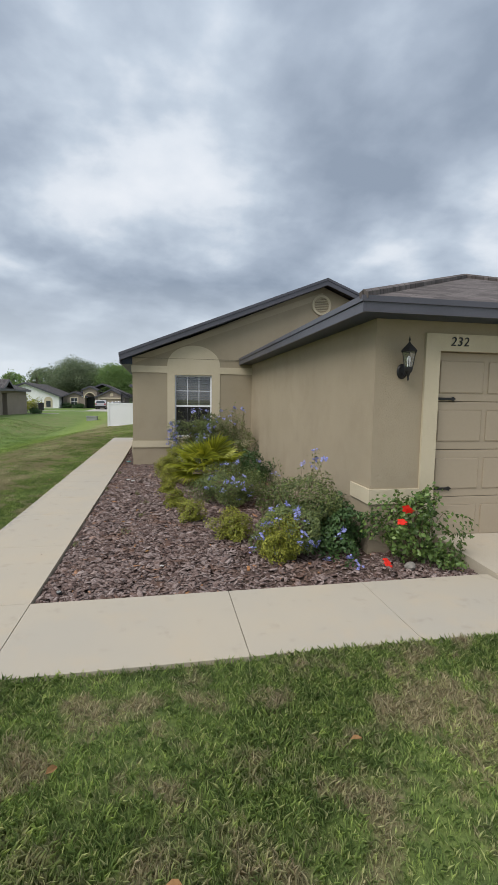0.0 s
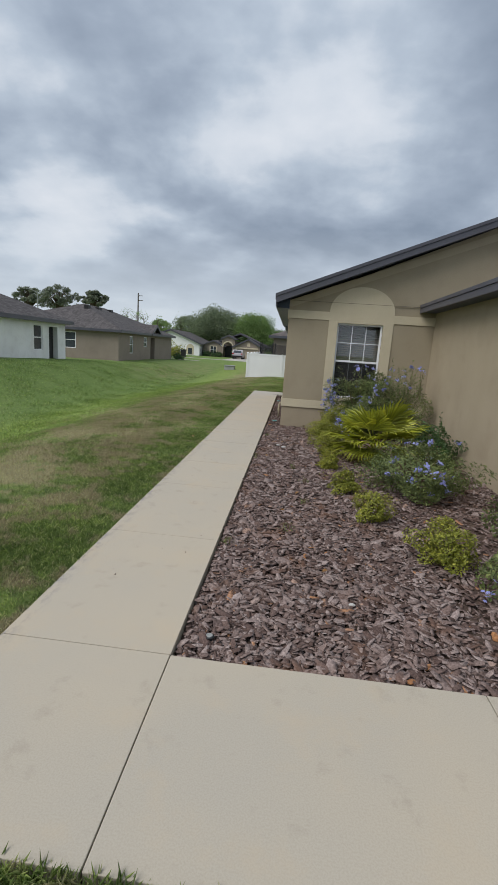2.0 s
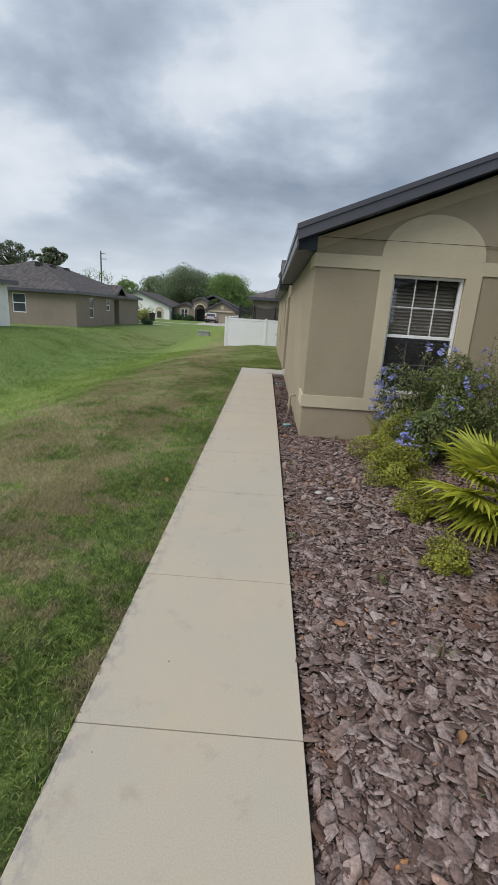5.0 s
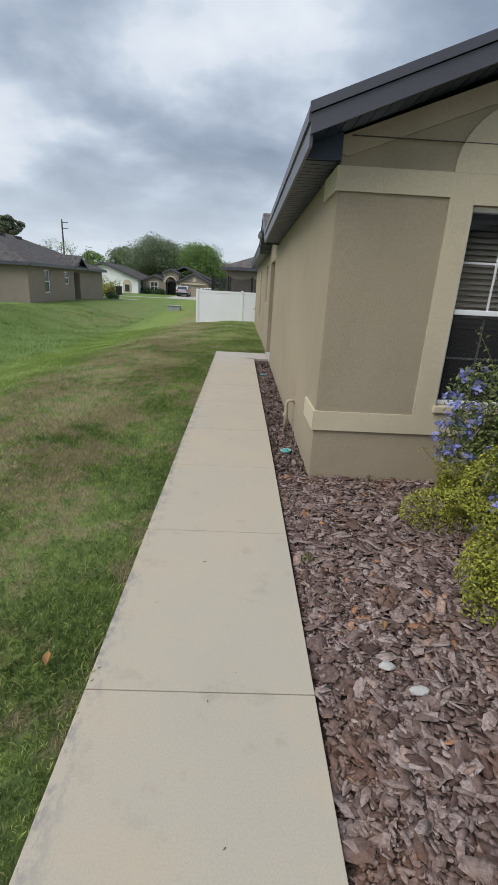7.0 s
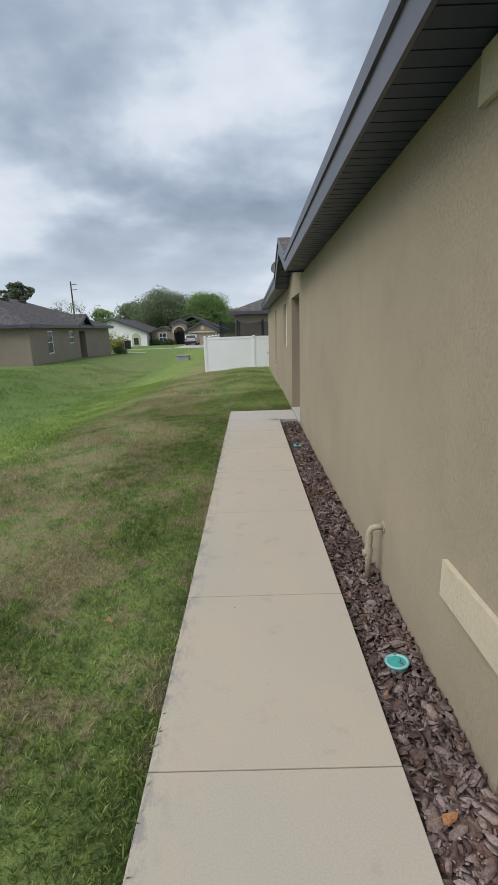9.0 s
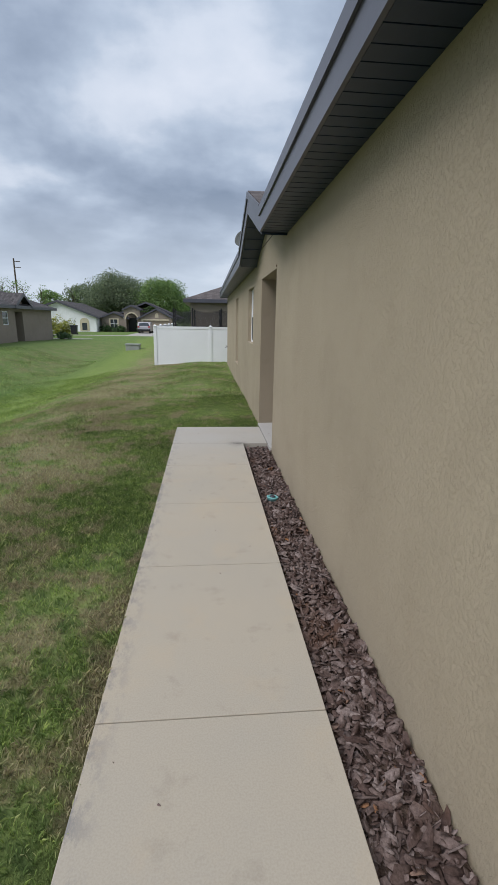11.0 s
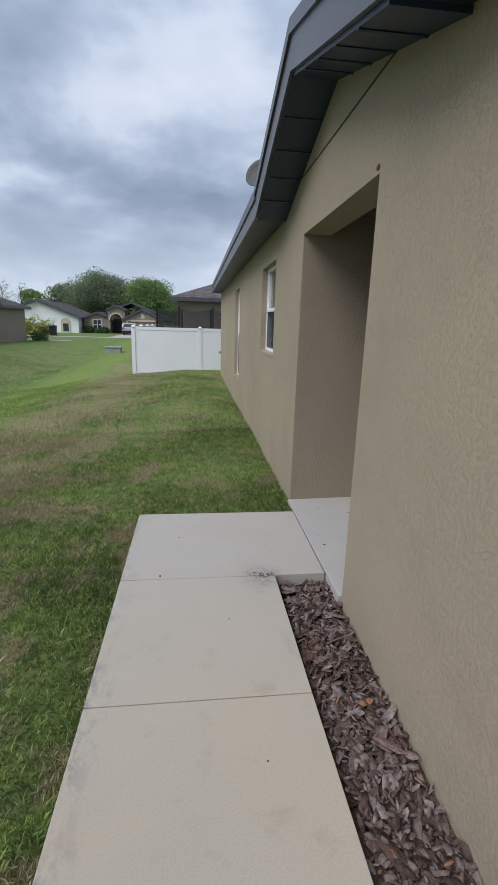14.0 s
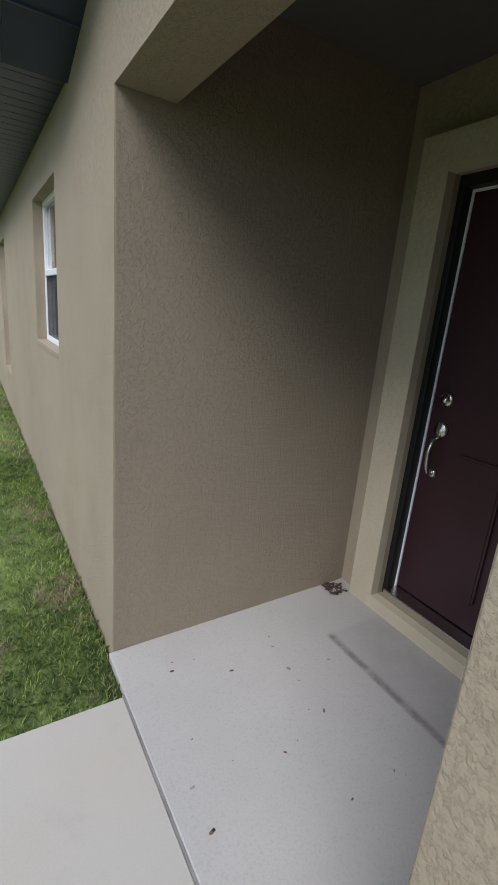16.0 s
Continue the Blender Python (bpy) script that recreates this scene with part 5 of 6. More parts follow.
for x, y, z in ((0.25, -9.35, 0.035), (-0.6, -9.3, 0.035), (0.75, -9.9, 0.035), (1.6, -9.4, 0.035), (0.1, -1.9, -0.005), (0.35, -4.7, -0.005), (0.2, -5.3, -0.005), (-0.1, -3.0, -0.005), (-1.6, 0.9, 0.03), (-1.9, 3.2, 0.02), (-1.4, -2.2, 0.03), (-0.6, 8.3, 0.03), (-1.0, 8.9, 0.02), (0.55, -6.5, -0.005)):
    fallen_leaf(x, y, z, rng.uniform(0.04, 0.07), rng.uniform(0, 360))

# small weeds, stones and dropped things in the bark
for x, y, r in ((-0.22, -6.15, 0.06), (0.25, -5.75, 0.07), (0.42, -5.0, 0.06), (-0.25, -3.1, 0.05), (0.3, -3.6, 0.05), (-0.2, -1.35, 0.04), (0.5, -0.12, 0.06), (0.45, -4.2, 0.07)):
    shrub("weed_clump", "small green weeds at the driveway edge" if x > 3 else "small green weed in the bark", "weed", x, y, r, r, 0.09, 60, 0.03, 0.008, LEAF_PLUM, "weeds in the bark", 3, 0.3)


def stone(name, label, x, y, z, sx, sy, sz, material, seed):
    bm = bmesh.new()
    bmesh.ops.create_icosphere(bm, subdivisions=2, radius=1.0)
    r = np.random.default_rng(seed)
    off = r.uniform(0, 6, 3)
    for v in bm.verts:
        k = 1 + 0.22 * noise.noise(v.co * 1.6 + Vector(off))
        v.co = Vector((v.co.x * sx * k, v.co.y * sy * k, v.co.z * sz * k))
    ob = mesh_object(name, bm, material)
    ob.location = (x, y, z)
    return tagged(ob, label, "stone")


stone("stone", "pale angular stone lying in the bark", 0.04, -2.15, -0.008, 0.036, 0.024, 0.017, STONE, 1)
stone("stone", "pale angular stone lying in the bark", 0.138, -2.275, -0.008, 0.042, 0.022, 0.017, STONE, 2)
stone("stone", "grey field stone beside the hibiscus", 3.1, -7.3, -0.005, 0.06, 0.046, 0.045, FIELD_STONE, 3)
stone("stone", "pale angular stone lying in the bark", 0.7, -6.9, -0.016, 0.022, 0.016, 0.01, STONE, 4)

# ---- fixtures on the house ----
lamp = thing("wall_lamp", (3.2, GAR_S, 1.92), "black carriage wall lamp with clear glass, unlit", "lamp")


def lamp_lathe(profile, at, sides=8):
    bm = bmesh.new()
    add_lathe(bm, profile, at, sides)
    return bm


bm = bmesh.new()
add_lathe(bm, [(0.055, 0), (0.06, 0.012), (0.045, 0.025), (0.02, 0.03)], (0, 0, 0), 20)
bmesh.ops.transform(bm, matrix=Matrix.Rotation(radians(90), 4, "X"), verts=bm.verts)
bmesh.ops.scale(bm, vec=(1, 1, 1.35), verts=bm.verts)
part("back_plate", bm, BLACK, lamp)
bm = bmesh.new()
add_tube(bm, [(0, -0.02, -0.02), (0, -0.07, -0.055), (0, -0.13, -0.03), (0, -0.14, 0.03)], [0.012, 0.012, 0.012, 0.014], 8)
part("arm", bm, BLACK, lamp)
part("finial_drop", lamp_lathe([(0.004, -0.1), (0.012, -0.085), (0.008, -0.07), (0.014, -0.05), (0.02, -0.03)], (0, -0.14, 0)), BLACK, lamp)
part("cup", lamp_lathe([(0.02, -0.03), (0.045, 0.0), (0.05, 0.03), (0.048, 0.04)], (0, -0.14, 0), 6), BLACK, lamp)
part("glass_shade", lamp_lathe([(0.046, 0.04), (0.072, 0.19), (0.07, 0.19), (0.044, 0.04)], (0, -0.14, 0), 6), GLASS, lamp, "clear bevelled glass").visible_shadow = False
for k in range(6):
    a = k * math.tau / 6
    bm = bmesh.new()
    add_tube(bm, [(0.048 * math.cos(a), -0.14 + 0.048 * math.sin(a), 0.04), (0.074 * math.cos(a), -0.14 + 0.074 * math.sin(a), 0.19)], 0.004, 5)
    part("cage_bar", bm, BLACK, lamp)
part("bulb", lamp_lathe([(0.012, 0.04), (0.012, 0.08), (0.022, 0.11), (0.01, 0.15), (0.001, 0.155)], (0, -0.14, 0), 10), WHITE, lamp)
part("roof_cap", lamp_lathe([(0.085, 0.19), (0.09, 0.2), (0.06, 0.235), (0.025, 0.27), (0.012, 0.285)], (0, -0.14, 0), 6), BLACK, lamp)
part("finial", lamp_lathe([(0.012, 0.285), (0.006, 0.3), (0.012, 0.315), (0.005, 0.335), (0.001, 0.36)], (0, -0.14, 0), 8), BLACK, lamp)

# house number on the trim
num = thing("house_number", (3.74, GAR_S - 0.031, 2.205), "dark metal house number over the garage door", "house number")
for k, ch in enumerate("232"):
    cu = bpy.data.curves.new("digit", "FONT")
    cu.body, cu.size, cu.extrude, cu.shear = ch, 0.135, 0.004, 0.15
    tmp = new("digit", cu)
    me = bpy.data.meshes.new_from_object(tmp)
    bpy.data.objects.remove(tmp)
    me.name = "digit"
    me.materials.clear()
    me.materials.append(BLACK)
    d = new("digit", me)
    d.parent = num
    d.matrix_basis = Matrix.Translation((k * 0.075, -0.004, 0)) @ Matrix.Rotation(radians(90), 4, "X")

# round louvred gable vent
vent = thing("gable_vent", (4.68, 0.0, 4.0), "round cream louvred gable vent", "vent")
bm = bmesh.new()
R, sides = 0.25, 32
for r0, r1, y0, y1 in ((R - 0.055, R, -0.045, 0.0),):
    ring = []
    for k in range(sides):
        a = k * math.tau / sides
        ring.append([bm.verts.new((r * math.cos(a), y, r * math.sin(a))) for r, y in ((r1, y1), (r1, y0), (r0, y0), (r0, y1))])
    for k in range(sides):
        p, q = ring[k], ring[(k + 1) % sides]
        for j in range(4):
            bm.faces.new((p[j], p[(j + 1) % 4], q[(j + 1) % 4], q[j]))
part("vent_ring", bm, CREAM, vent)
for k in range(-4, 5):
    z = k * 0.042
    w = math.sqrt(max(0.0, (R - 0.05) ** 2 - z * z))
    bm = box(-w, w, -0.035, -0.005, z - 0.004, z + 0.004)
    bmesh.ops.transform(bm, matrix=Matrix.Translation((0, -0.02, z)) @ Matrix.Rotation(radians(35), 4, "X") @ Matrix.Translation((0, 0.02, -z)), verts=bm.verts)
    part("louvre", bm, CREAM, vent)

# drain pipe bent out of the wall, and two capped clean-outs in the bark
pipe = thing("drain_pipe", (-0.09, 1.39, -0.07), "tan painted drain pipe bent down from the wall", "pipe")
bm = bmesh.new()
add_tube(bm, [(0.09, 0.0, 0.375), (0.04, 0, 0.375), (0.012, 0, 0.366), (0.0, 0, 0.34), (0, 0, 0.2), (0, 0, 0.0)], 0.02, 12)
part("pipe", bm, PVC, pipe, "", True)
bm = bmesh.new()
add_tube(bm, [(0, 0, 0.325), (0, 0, 0.27)], 0.023, 12)
part("coupling", bm, PVC, pipe)
bm = bmesh.new()
add_tube(bm, [(0.0, 0, 0.2), (-0.035, 0, 0.2), (-0.036, 0, 0.2)], [0.022, 0.022, 0.014], 12)
part("side_stub", bm, PVC, pipe)
bm = bmesh.new()
add_tube(bm, [(0.0, 0, 0.235), (0.0, 0, 0.165)], 0.025, 12)
part("tee", bm, PVC, pipe)
bm = bmesh.new()
add_tube(bm, [(0.0895, 0, 0.375), (0.081, 0, 0.375)], 0.034, 14)
part("wall_flange", bm, PVC, pipe)


def cleanout(x, y, z, label, domed):
    ob = thing("cleanout_cap", (x, y, z), label, "drain cap")
    part("rim", lamp_lathe([(0.05, -0.04), (0.06, -0.004), (0.066, 0.004), (0.06, 0.009), (0.046, 0.006), (0.044, -0.004)], (0, 0, 0), 28), AQUA, ob, "pale aqua rim", True)
    if domed:
        part("collar", lamp_lathe([(0.045, -0.004), (0.043, 0.003), (0.033, 0.004)], (0, 0, 0), 24), TEAL, ob, "teal plastic collar", True)
        part("dome", lamp_lathe([(0.034, 0.0), (0.033, 0.008), (0.027, 0.016), (0.015, 0.021), (0.001, 0.0225)], (0, 0, 0), 24), SMOKED, ob, "dark glossy dome", True)
    else:
        part("lid", lamp_lathe([(0.045, -0.004), (0.044, 0.005), (0.02, 0.007), (0.018, 0.014), (0.001, 0.015)], (0, 0, 0), 24), TEAL, ob, "teal plastic screw lid")
    ob.scale = (0.82, 0.82, 0.82) if domed else (0.88, 0.88, 0.88)
    ob.rotation_euler = (radians(-4), radians(5 if domed else -3), 0)


SMOKED = grained("smoked_plastic", (0.045, 0.042, 0.06), 0.2, 20, 90, 0.12, 0, 100, 0, 0.6)
cleanout(-0.15, 0.605, -0.024, "teal plastic clean-out cap in the bark", False)
cleanout(-0.2, 4.72, -0.022, "teal clean-out cap with a dark dome in the bark", True)

puck = thing("path_light", (-0.136, -7.41, -0.035), "small black puck light with a grey ring in the bark", "light")
part("body", lamp_lathe([(0.02, 0.0), (0.026, 0.024), (0.027, 0.032), (0.021, 0.035)], (0, 0, 0), 18), BLACK, puck)
part("ring", lamp_lathe([(0.018, 0.035), (0.0175, 0.039), (0.011, 0.0395), (0.0105, 0.0355)], (0, 0, 0), 16), GREYBOX, puck, "grey plastic ring")

# crumbled patch at the inner corner of the walk, spots on the slabs
crumb = thing("concrete_crumbs", (-0.34, 6.47, 0.0), "crumbled grey concrete at the inner corner of the walk", "rubble")
for k in range(34):
    bm = bmesh.new()
    bmesh.ops.create_icosphere(bm, subdivisions=1, radius=rng.uniform(0.002, 0.007))
    bmesh.ops.scale(bm, vec=(1.4, 1.0, 0.45), verts=bm.verts)
    bmesh.ops.translate(bm, vec=(rng.normal(-0.05, 0.035), rng.normal(0.012, 0.014), 0.0015), verts=bm.verts)
    part("crumb", bm, GROOVE if k % 3 else JOINT, crumb)

MUD = grained("dried_mud", (0.17, 0.105, 0.065), 0.3, 30, 120, 0.95, 0.5, 150)
# mud-dauber nest by the top corner of the entry
nest = stone("wasp_nest", "small dried mud nest stuck to the entry corner", -0.004, 6.25, 2.088, 0.006, 0.017, 0.013, MUD, 9)
nest["category"] = "nest"

# dish on the roof edge
DISH_GREY = grained("dish_grey", (0.085, 0.092, 0.085), 0.15, 4, 60, 0.65)
dish = thing("satellite_dish", (-0.12, 8.75, 2.66), "small grey satellite dish on the roof edge", "satellite dish")
bm = bmesh.new()
add_lathe(bm, [(0.001, 0.04), (0.08, 0.03), (0.13, 0.01), (0.155, -0.01), (0.15, -0.016), (0.125, 0.0), (0.08, 0.018), (0.001, 0.028)], (0, 0, 0), 24)
bmesh.ops.transform(bm, matrix=Matrix.Translation((-0.1, 0, 0.12)) @ Matrix.Rotation(radians(-115), 4, "X") @ Matrix.Rotation(radians(35), 4, "Y"), verts=bm.verts)
part("reflector", bm, DISH_GREY, dish, "", True)
bm = bmesh.new()
add_tube(bm, [(0.05, 0, -0.06), (-0.02, 0, 0.08), (-0.1, 0, 0.12)], 0.015, 8)
part("mast", bm, GREYBOX, dish)
dish.scale = (0.85, 0.85, 0.85)

# small wall tap at the back corner
tap = thing("wall_tap", (0, 18.1, 0.55), "small brass garden tap on the wall", "tap")
bm = bmesh.new()
add_tube(bm, [(0.0, 0, 0), (-0.06, 0, 0), (-0.09, 0, -0.04)], 0.012, 8)
part("spout", bm, BRONZE, tap)
part("tap_wheel", lamp_lathe([(0.03, 0.03), (0.032, 0.035), (0.03, 0.04)], (-0.06, 0, 0), 12), BRONZE, tap)

# ---- white fence ----
FY, FX = 20.36, -2.895
fence = thing("vinyl_fence", (0, 0, 0), "white vinyl privacy fence closing the back yard", "fence")


def fence_panel(a, b, along):
    """Rails and tongued boards between two posts, along x or y."""
    other = FY if along == "x" else FX
    def bx(u0, u1, d0, d1, z0, z1, bevel=0.0):
        return box(u0, u1, other + d0, other + d1, z0, z1, bevel) if along == "x" else box(other + d0, other + d1, u0, u1, z0, z1, bevel)
    part("top_rail", bx(a, b, -0.025, 0.025, 1.12, 1.22, 0.004), WHITE, fence)
    part("bottom_rail", bx(a, b, -0.025, 0.025, -0.44, -0.3, 0.004), WHITE, fence)
    n = max(1, round((b - a) / 0.17))
    for k in range(n):
        u0, u1 = a + (b - a) * k / n, a + (b - a) * (k + 1) / n
        part("board", bx(u0 + 0.0002, u1 - 0.0002, -0.014, 0.014, -0.3, 1.12), WHITE, fence)


def fence_post(x, y):
    part("post", box(x - 0.062, x + 0.062, y - 0.036, y + 0.062, -0.6, 1.22, 0.004), WHITE, fence)
    bm = bmesh.new()
    add_lathe(bm, [(0.09, 1.22), (0.09, 1.24), (0.01, 1.285)], (0, 0, 0), 4)
    bmesh.ops.rotate(bm, cent=(0, 0, 0), matrix=Matrix.Rotation(radians(45), 3, "Z"), verts=bm.verts)
    bmesh.ops.translate(bm, vec=(x, y, 0), verts=bm.verts)
    part("post_cap", bm, WHITE, fence)


for x in (FX, -0.63, 1.75):
    fence_post(x, FY)
fence_panel(FX + 0.062, -0.692, "x")
fence_panel(-0.568, 1.688, "x")
for k in range(1, 6):
    fence_post(FX, FY + 2.4 * k)
    fence_panel(FY + 2.4 * (k - 1) + 0.062, FY + 2.4 * k - 0.062, "y")

# trampoline with a net, behind the fence


NET = netting("black_netting")
TX, TY, TR = -0.75, 24.6, 1.75
tramp = thing("trampoline", (TX, TY, -0.4), "round trampoline with black poles and net", "trampoline")
ringpts = [(TR * math.cos(a), TR * math.sin(a)) for a in np.linspace(0, math.tau, 33)]
bm = bmesh.new()
add_tube(bm, [(x, y, 0.85) for x, y in ringpts], 0.03, 6)
part("frame_ring", bm, BLACK, tramp)
bm = bmesh.new()
add_lathe(bm, [(TR * 0.95, 0.84), (TR * 0.95, 0.85)], (0, 0, 0), 32)
part("mat", bm, BLACK, tramp)
for k in range(8):
    a = radians(22 + 45 * k)
    x, y = TR * math.cos(a), TR * math.sin(a)
    bm = bmesh.new()
    add_tube(bm, [(x, y, 0.0), (x, y, 1.2), (x, y, 2.42)], 0.035, 8)
    part("pole", bm, BLACK, tramp)
bm = bmesh.new()
prev = None
for k in range(49):
    a = math.tau * k / 48
    sag = 0.1 * abs(math.sin(4 * (a - radians(22))))
    cur = [bm.verts.new((TR * 0.98 * math.cos(a), TR * 0.98 * math.sin(a), z)) for z in (0.9, 2.36 - sag)]
    if prev:
        bm.faces.new((prev[0], cur[0], cur[1], prev[1]))
    prev = cur
part("safety_net", bm, NET, tramp, "black see-through netting")

# ---- neighbouring houses ----
BROWN = stucco("stucco_brown", (0.275, 0.232, 0.192))
OFFWHITE = stucco("stucco_white", (0.84, 0.845, 0.84))
GLASSY = grained("far_window", (0.05, 0.06, 0.07), 0.2, 2, 10, 0.12, 0, 100, 0, 0.6)


def hip_roof(parent, x0, x1, y0, y1, z, slope, material, over=0.4):
    """Hipped shingle roof with fascia, over a rectangle."""
    x0, x1, y0, y1 = x0 - over, x1 + over, y0 - over, y1 + over
    w, d = x1 - x0, y1 - y0
    half = min(w, d) / 2
    top_ = z + 0.2 + slope * half
    if d >= w:
        r0, r1 = ((x0 + x1) / 2, y0 + half, top_), ((x0 + x1) / 2, y1 - half, top_)
    else:
        r0, r1 = (x0 + half, (y0 + y1) / 2, top_), (x1 - half, (y0 + y1) / 2, top_)
    bm = bmesh.new()
    c = [bm.verts.new(p) for p in ((x0, y0, z + 0.2), (x1, y0, z + 0.2), (x1, y1, z + 0.2), (x0, y1, z + 0.2))]
    a, b = bm.verts.new(r0), bm.verts.new(r1)
    if d >= w:
        fs = ((c[0], c[1], a), (c[1], c[2], b, a), (c[2], c[3], b), (c[3], c[0], a, b))
    else:
        fs = ((c[0], c[1], b, a), (c[1], c[2], b), (c[2], c[3], a, b), (c[3], c[0], a))
    for f in fs:
        bm.faces.new(f)
    bm.faces.new(c[::-1])
    roof = part("roof", bm, material, parent)
    for q in ((x0, x1, y0 - 0.02, y0), (x0, x1, y1, y1 + 0.02), (x0 - 0.02, x0, y0, y1), (x1, x1 + 0.02, y0, y1)):
        part("fascia", box(*q, z, z + 0.21), CHARCOAL, roof)
    part("soffit", box(x0, x1, y0, y1, z, z + 0.02), SOFFIT, roof)


def far_window(parent, axis, w, u0, u1, z0, z1, rows=2):
    """Frame and panes set in an opening; w is the outer wall face (outside towards +x or -y)."""
    sgn = -1 if axis == "x" else 1
    def bx(a0, a1, c0, c1, d0, d1):
        p, q = sorted((w + sgn * d0, w + sgn * d1))
        return box(p, q, a0, a1, c0, c1) if axis == "x" else box(a0, a1, p, q, c0, c1)
    win = part("window", bx(u0, u1, z0, z1, 0.07, 0.1), GLASSY, parent)
    f = 0.06
    for a0, a1, c0, c1 in ((u0, u0 + f, z0, z1), (u1 - f, u1, z0, z1), (u0 + f, u1 - f, z1 - f, z1), (u0 + f, u1 - f, z0, z0 + f), (u0 + f, u1 - f, (z0 + z1) / 2 - 0.03, (z0 + z1) / 2 + 0.03)):
        part("frame", bx(a0, a1, c0, c1, 0.03, 0.0695), WHITE, win)


def side_house(name, label, material, x1, y0, y1, base, soffit, deep, wins, recess, south_wins, gable, slope=0.42, shingle=None, leaf=None):
    """A one-storey house seen along its east wall."""
    ob = thing(name, (0, 0, 0), label, "house")
    x0 = x1 - deep
    part("wall", pierced((y0, y1), (base - 0.5, soffit), [*wins, recess], "x", x1 - 0.2, x1), material, ob)
    part("wall", pierced((x0, x1 - 0.2), (base - 0.5, soffit), south_wins, "y", y0, y0 + 0.2), material, ob)
    part("wall", box(x0, x1 - 0.2, y1 - 0.2, y1, base - 0.5, soffit), material, ob)
    part("wall", box(x0, x0 + 0.2, y0 + 0.2, y1 - 0.2, base - 0.5, soffit), material, ob)
    for w_ in wins:
        far_window(ob, "x", x1, *w_)
    for w_ in south_wins:
        far_window(ob, "y", y0, *w_)
    ry0, ry1, rz0, rz1 = recess
    back = 0.34 if leaf else 0.7
    part("porch_wall", box(x1 - back - 0.1, x1 - back, ry0 - 0.1, ry1 + 0.1, rz0, rz1 + 0.2), material, ob)
    part("porch_wall", box(x1 - back, x1 - 0.2, ry0 - 0.12, ry0, rz0, rz1 + 0.2), material, ob)
    part("porch_wall", box(x1 - back, x1 - 0.2, ry1, ry1 + 0.12, rz0, rz1 + 0.2), material, ob)
    part("entry_door", box(x1 - back + 0.005, x1 - back + 0.05, ry0 + 0.03, ry1 - 0.03, rz0, rz1 - 0.02), leaf or MAROON, ob)
    hip_roof(ob, x0, x1, y0, y1, soffit, slope, shingle or SHINGLE_DARK)
    if gable:
        g0, g1 = gable
        gm, zt = (g0 + g1) / 2, soffit + 0.22
        bm = bmesh.new()
        rise = (g1 - g0) / 2 * 0.55
        a = [bm.verts.new(p) for p in ((x1 + 0.45, g0, zt), (x1 + 0.45, g1, zt), (x1 + 0.45, gm, zt + rise), (x1 - 2.6, gm, zt + rise))]
        bm.faces.new((a[0], a[2], a[3]))
        bm.faces.new((a[1], a[3], a[2]))
        g = part("entry_roof", bm, shingle or SHINGLE_DARK, ob)
        for p, q in (((g0, zt), (gm, zt + rise)), ((gm, zt + rise), (g1, zt))):
            part("fascia", prism([(p[0], p[1] - 0.22), (q[0], q[1] - 0.22), q, p], "x", x1 + 0.43, x1 + 0.46), CHARCOAL, g)
        part("gable_wall", prism([(g0 + 0.3, soffit), (g1 - 0.3, soffit), (gm, soffit + rise)], "x", x1 - 0.2, x1 + 0.002), material, ob)
    return ob


side_house("house", "white one-storey stucco house with dark roof", OFFWHITE, -14.5, 4.0, 18.7, -0.2, 2.22, 11.0, [(15.15, 16.05, 0.62, 2.05)], (16.75, 17.75, 0.05, 2.0), [], None, 0.42, None, BLACK)
brown = side_house("house", "brown one-storey stucco house with dark hipped roof", BROWN, -14.5, 27.6, 44.0, -0.3, 2.06, 11.5, [(30.2, 31.1, 0.35, 1.87), (34.0, 34.95, 0.93, 1.87)], (36.1, 37.5, -0.3, 1.86), [(-19.2, -18.2, 0.55, 1.9)], (35.3, 38.6), 0.38)
for y in (32.2, 34.6, 37.4):
    part("roof_vent", box(-19.5, -19.1, y - 0.28, y + 0.28, 4.05, 4.42, 0.02), BLACK, brown, "dark box roof vent")
side_house("house", "brown stucco house with grey-brown hipped roof behind the fence", BROWN, 10.0, 30.0, 42.0, -0.5, 2.5, 11.75, [], (35.0, 36.0, -0.5, 1.8), [], None, 0.38, SHINGLE)

# arched-entry house across the green
arch = thing("house", (0, 72.0, 0), "brown house with arched entry and cream trim", "house")
part("wall", box(-16.3, -13.0, 0.0, 9, -1.2, 1.5), BROWN, arch)
part("gable_wall", prism([(-16.3, 1.5), (-13.0, 1.5), (-14.45, 2.25)], "y", 0.0, 0.3), BROWN, arch)
bm = prism([(-12.95, -1.2), (-12.65, -1.2)] + [(-11.83 - 0.82 * math.cos(t), 1.4 + 0.85 * math.sin(t)) for t in np.linspace(0, math.pi, 13)] + [(-11.01, -1.2), (-10.6, -1.2), (-10.6, 2.75), (-11.8, 3.25), (-12.95, 2.75)], "y", -0.4, 0.0)
part("entry_wall", bm, BROWN, arch)
bm = bmesh.new()
ts = np.linspace(0, math.pi, 15)
add_prism(bm, [(-11.83 - 1.0 * math.cos(t), 1.4 + 1.04 * math.sin(t)) for t in ts] + [(-11.83 - 0.82 * math.cos(t), 1.4 + 0.85 * math.sin(t)) for t in ts[::-1]], "y", -0.45, -0.401)
part("arch_trim", bm, CREAM, arch, "cream arch trim")
part("entry_door", box(-12.6, -11.0, 1.4, 1.5, -1.2, 1.6), BLACK, arch)
part("wall", box(-13.0, -10.6, 1.5, 9, -1.2, 2.5), BROWN, arch)
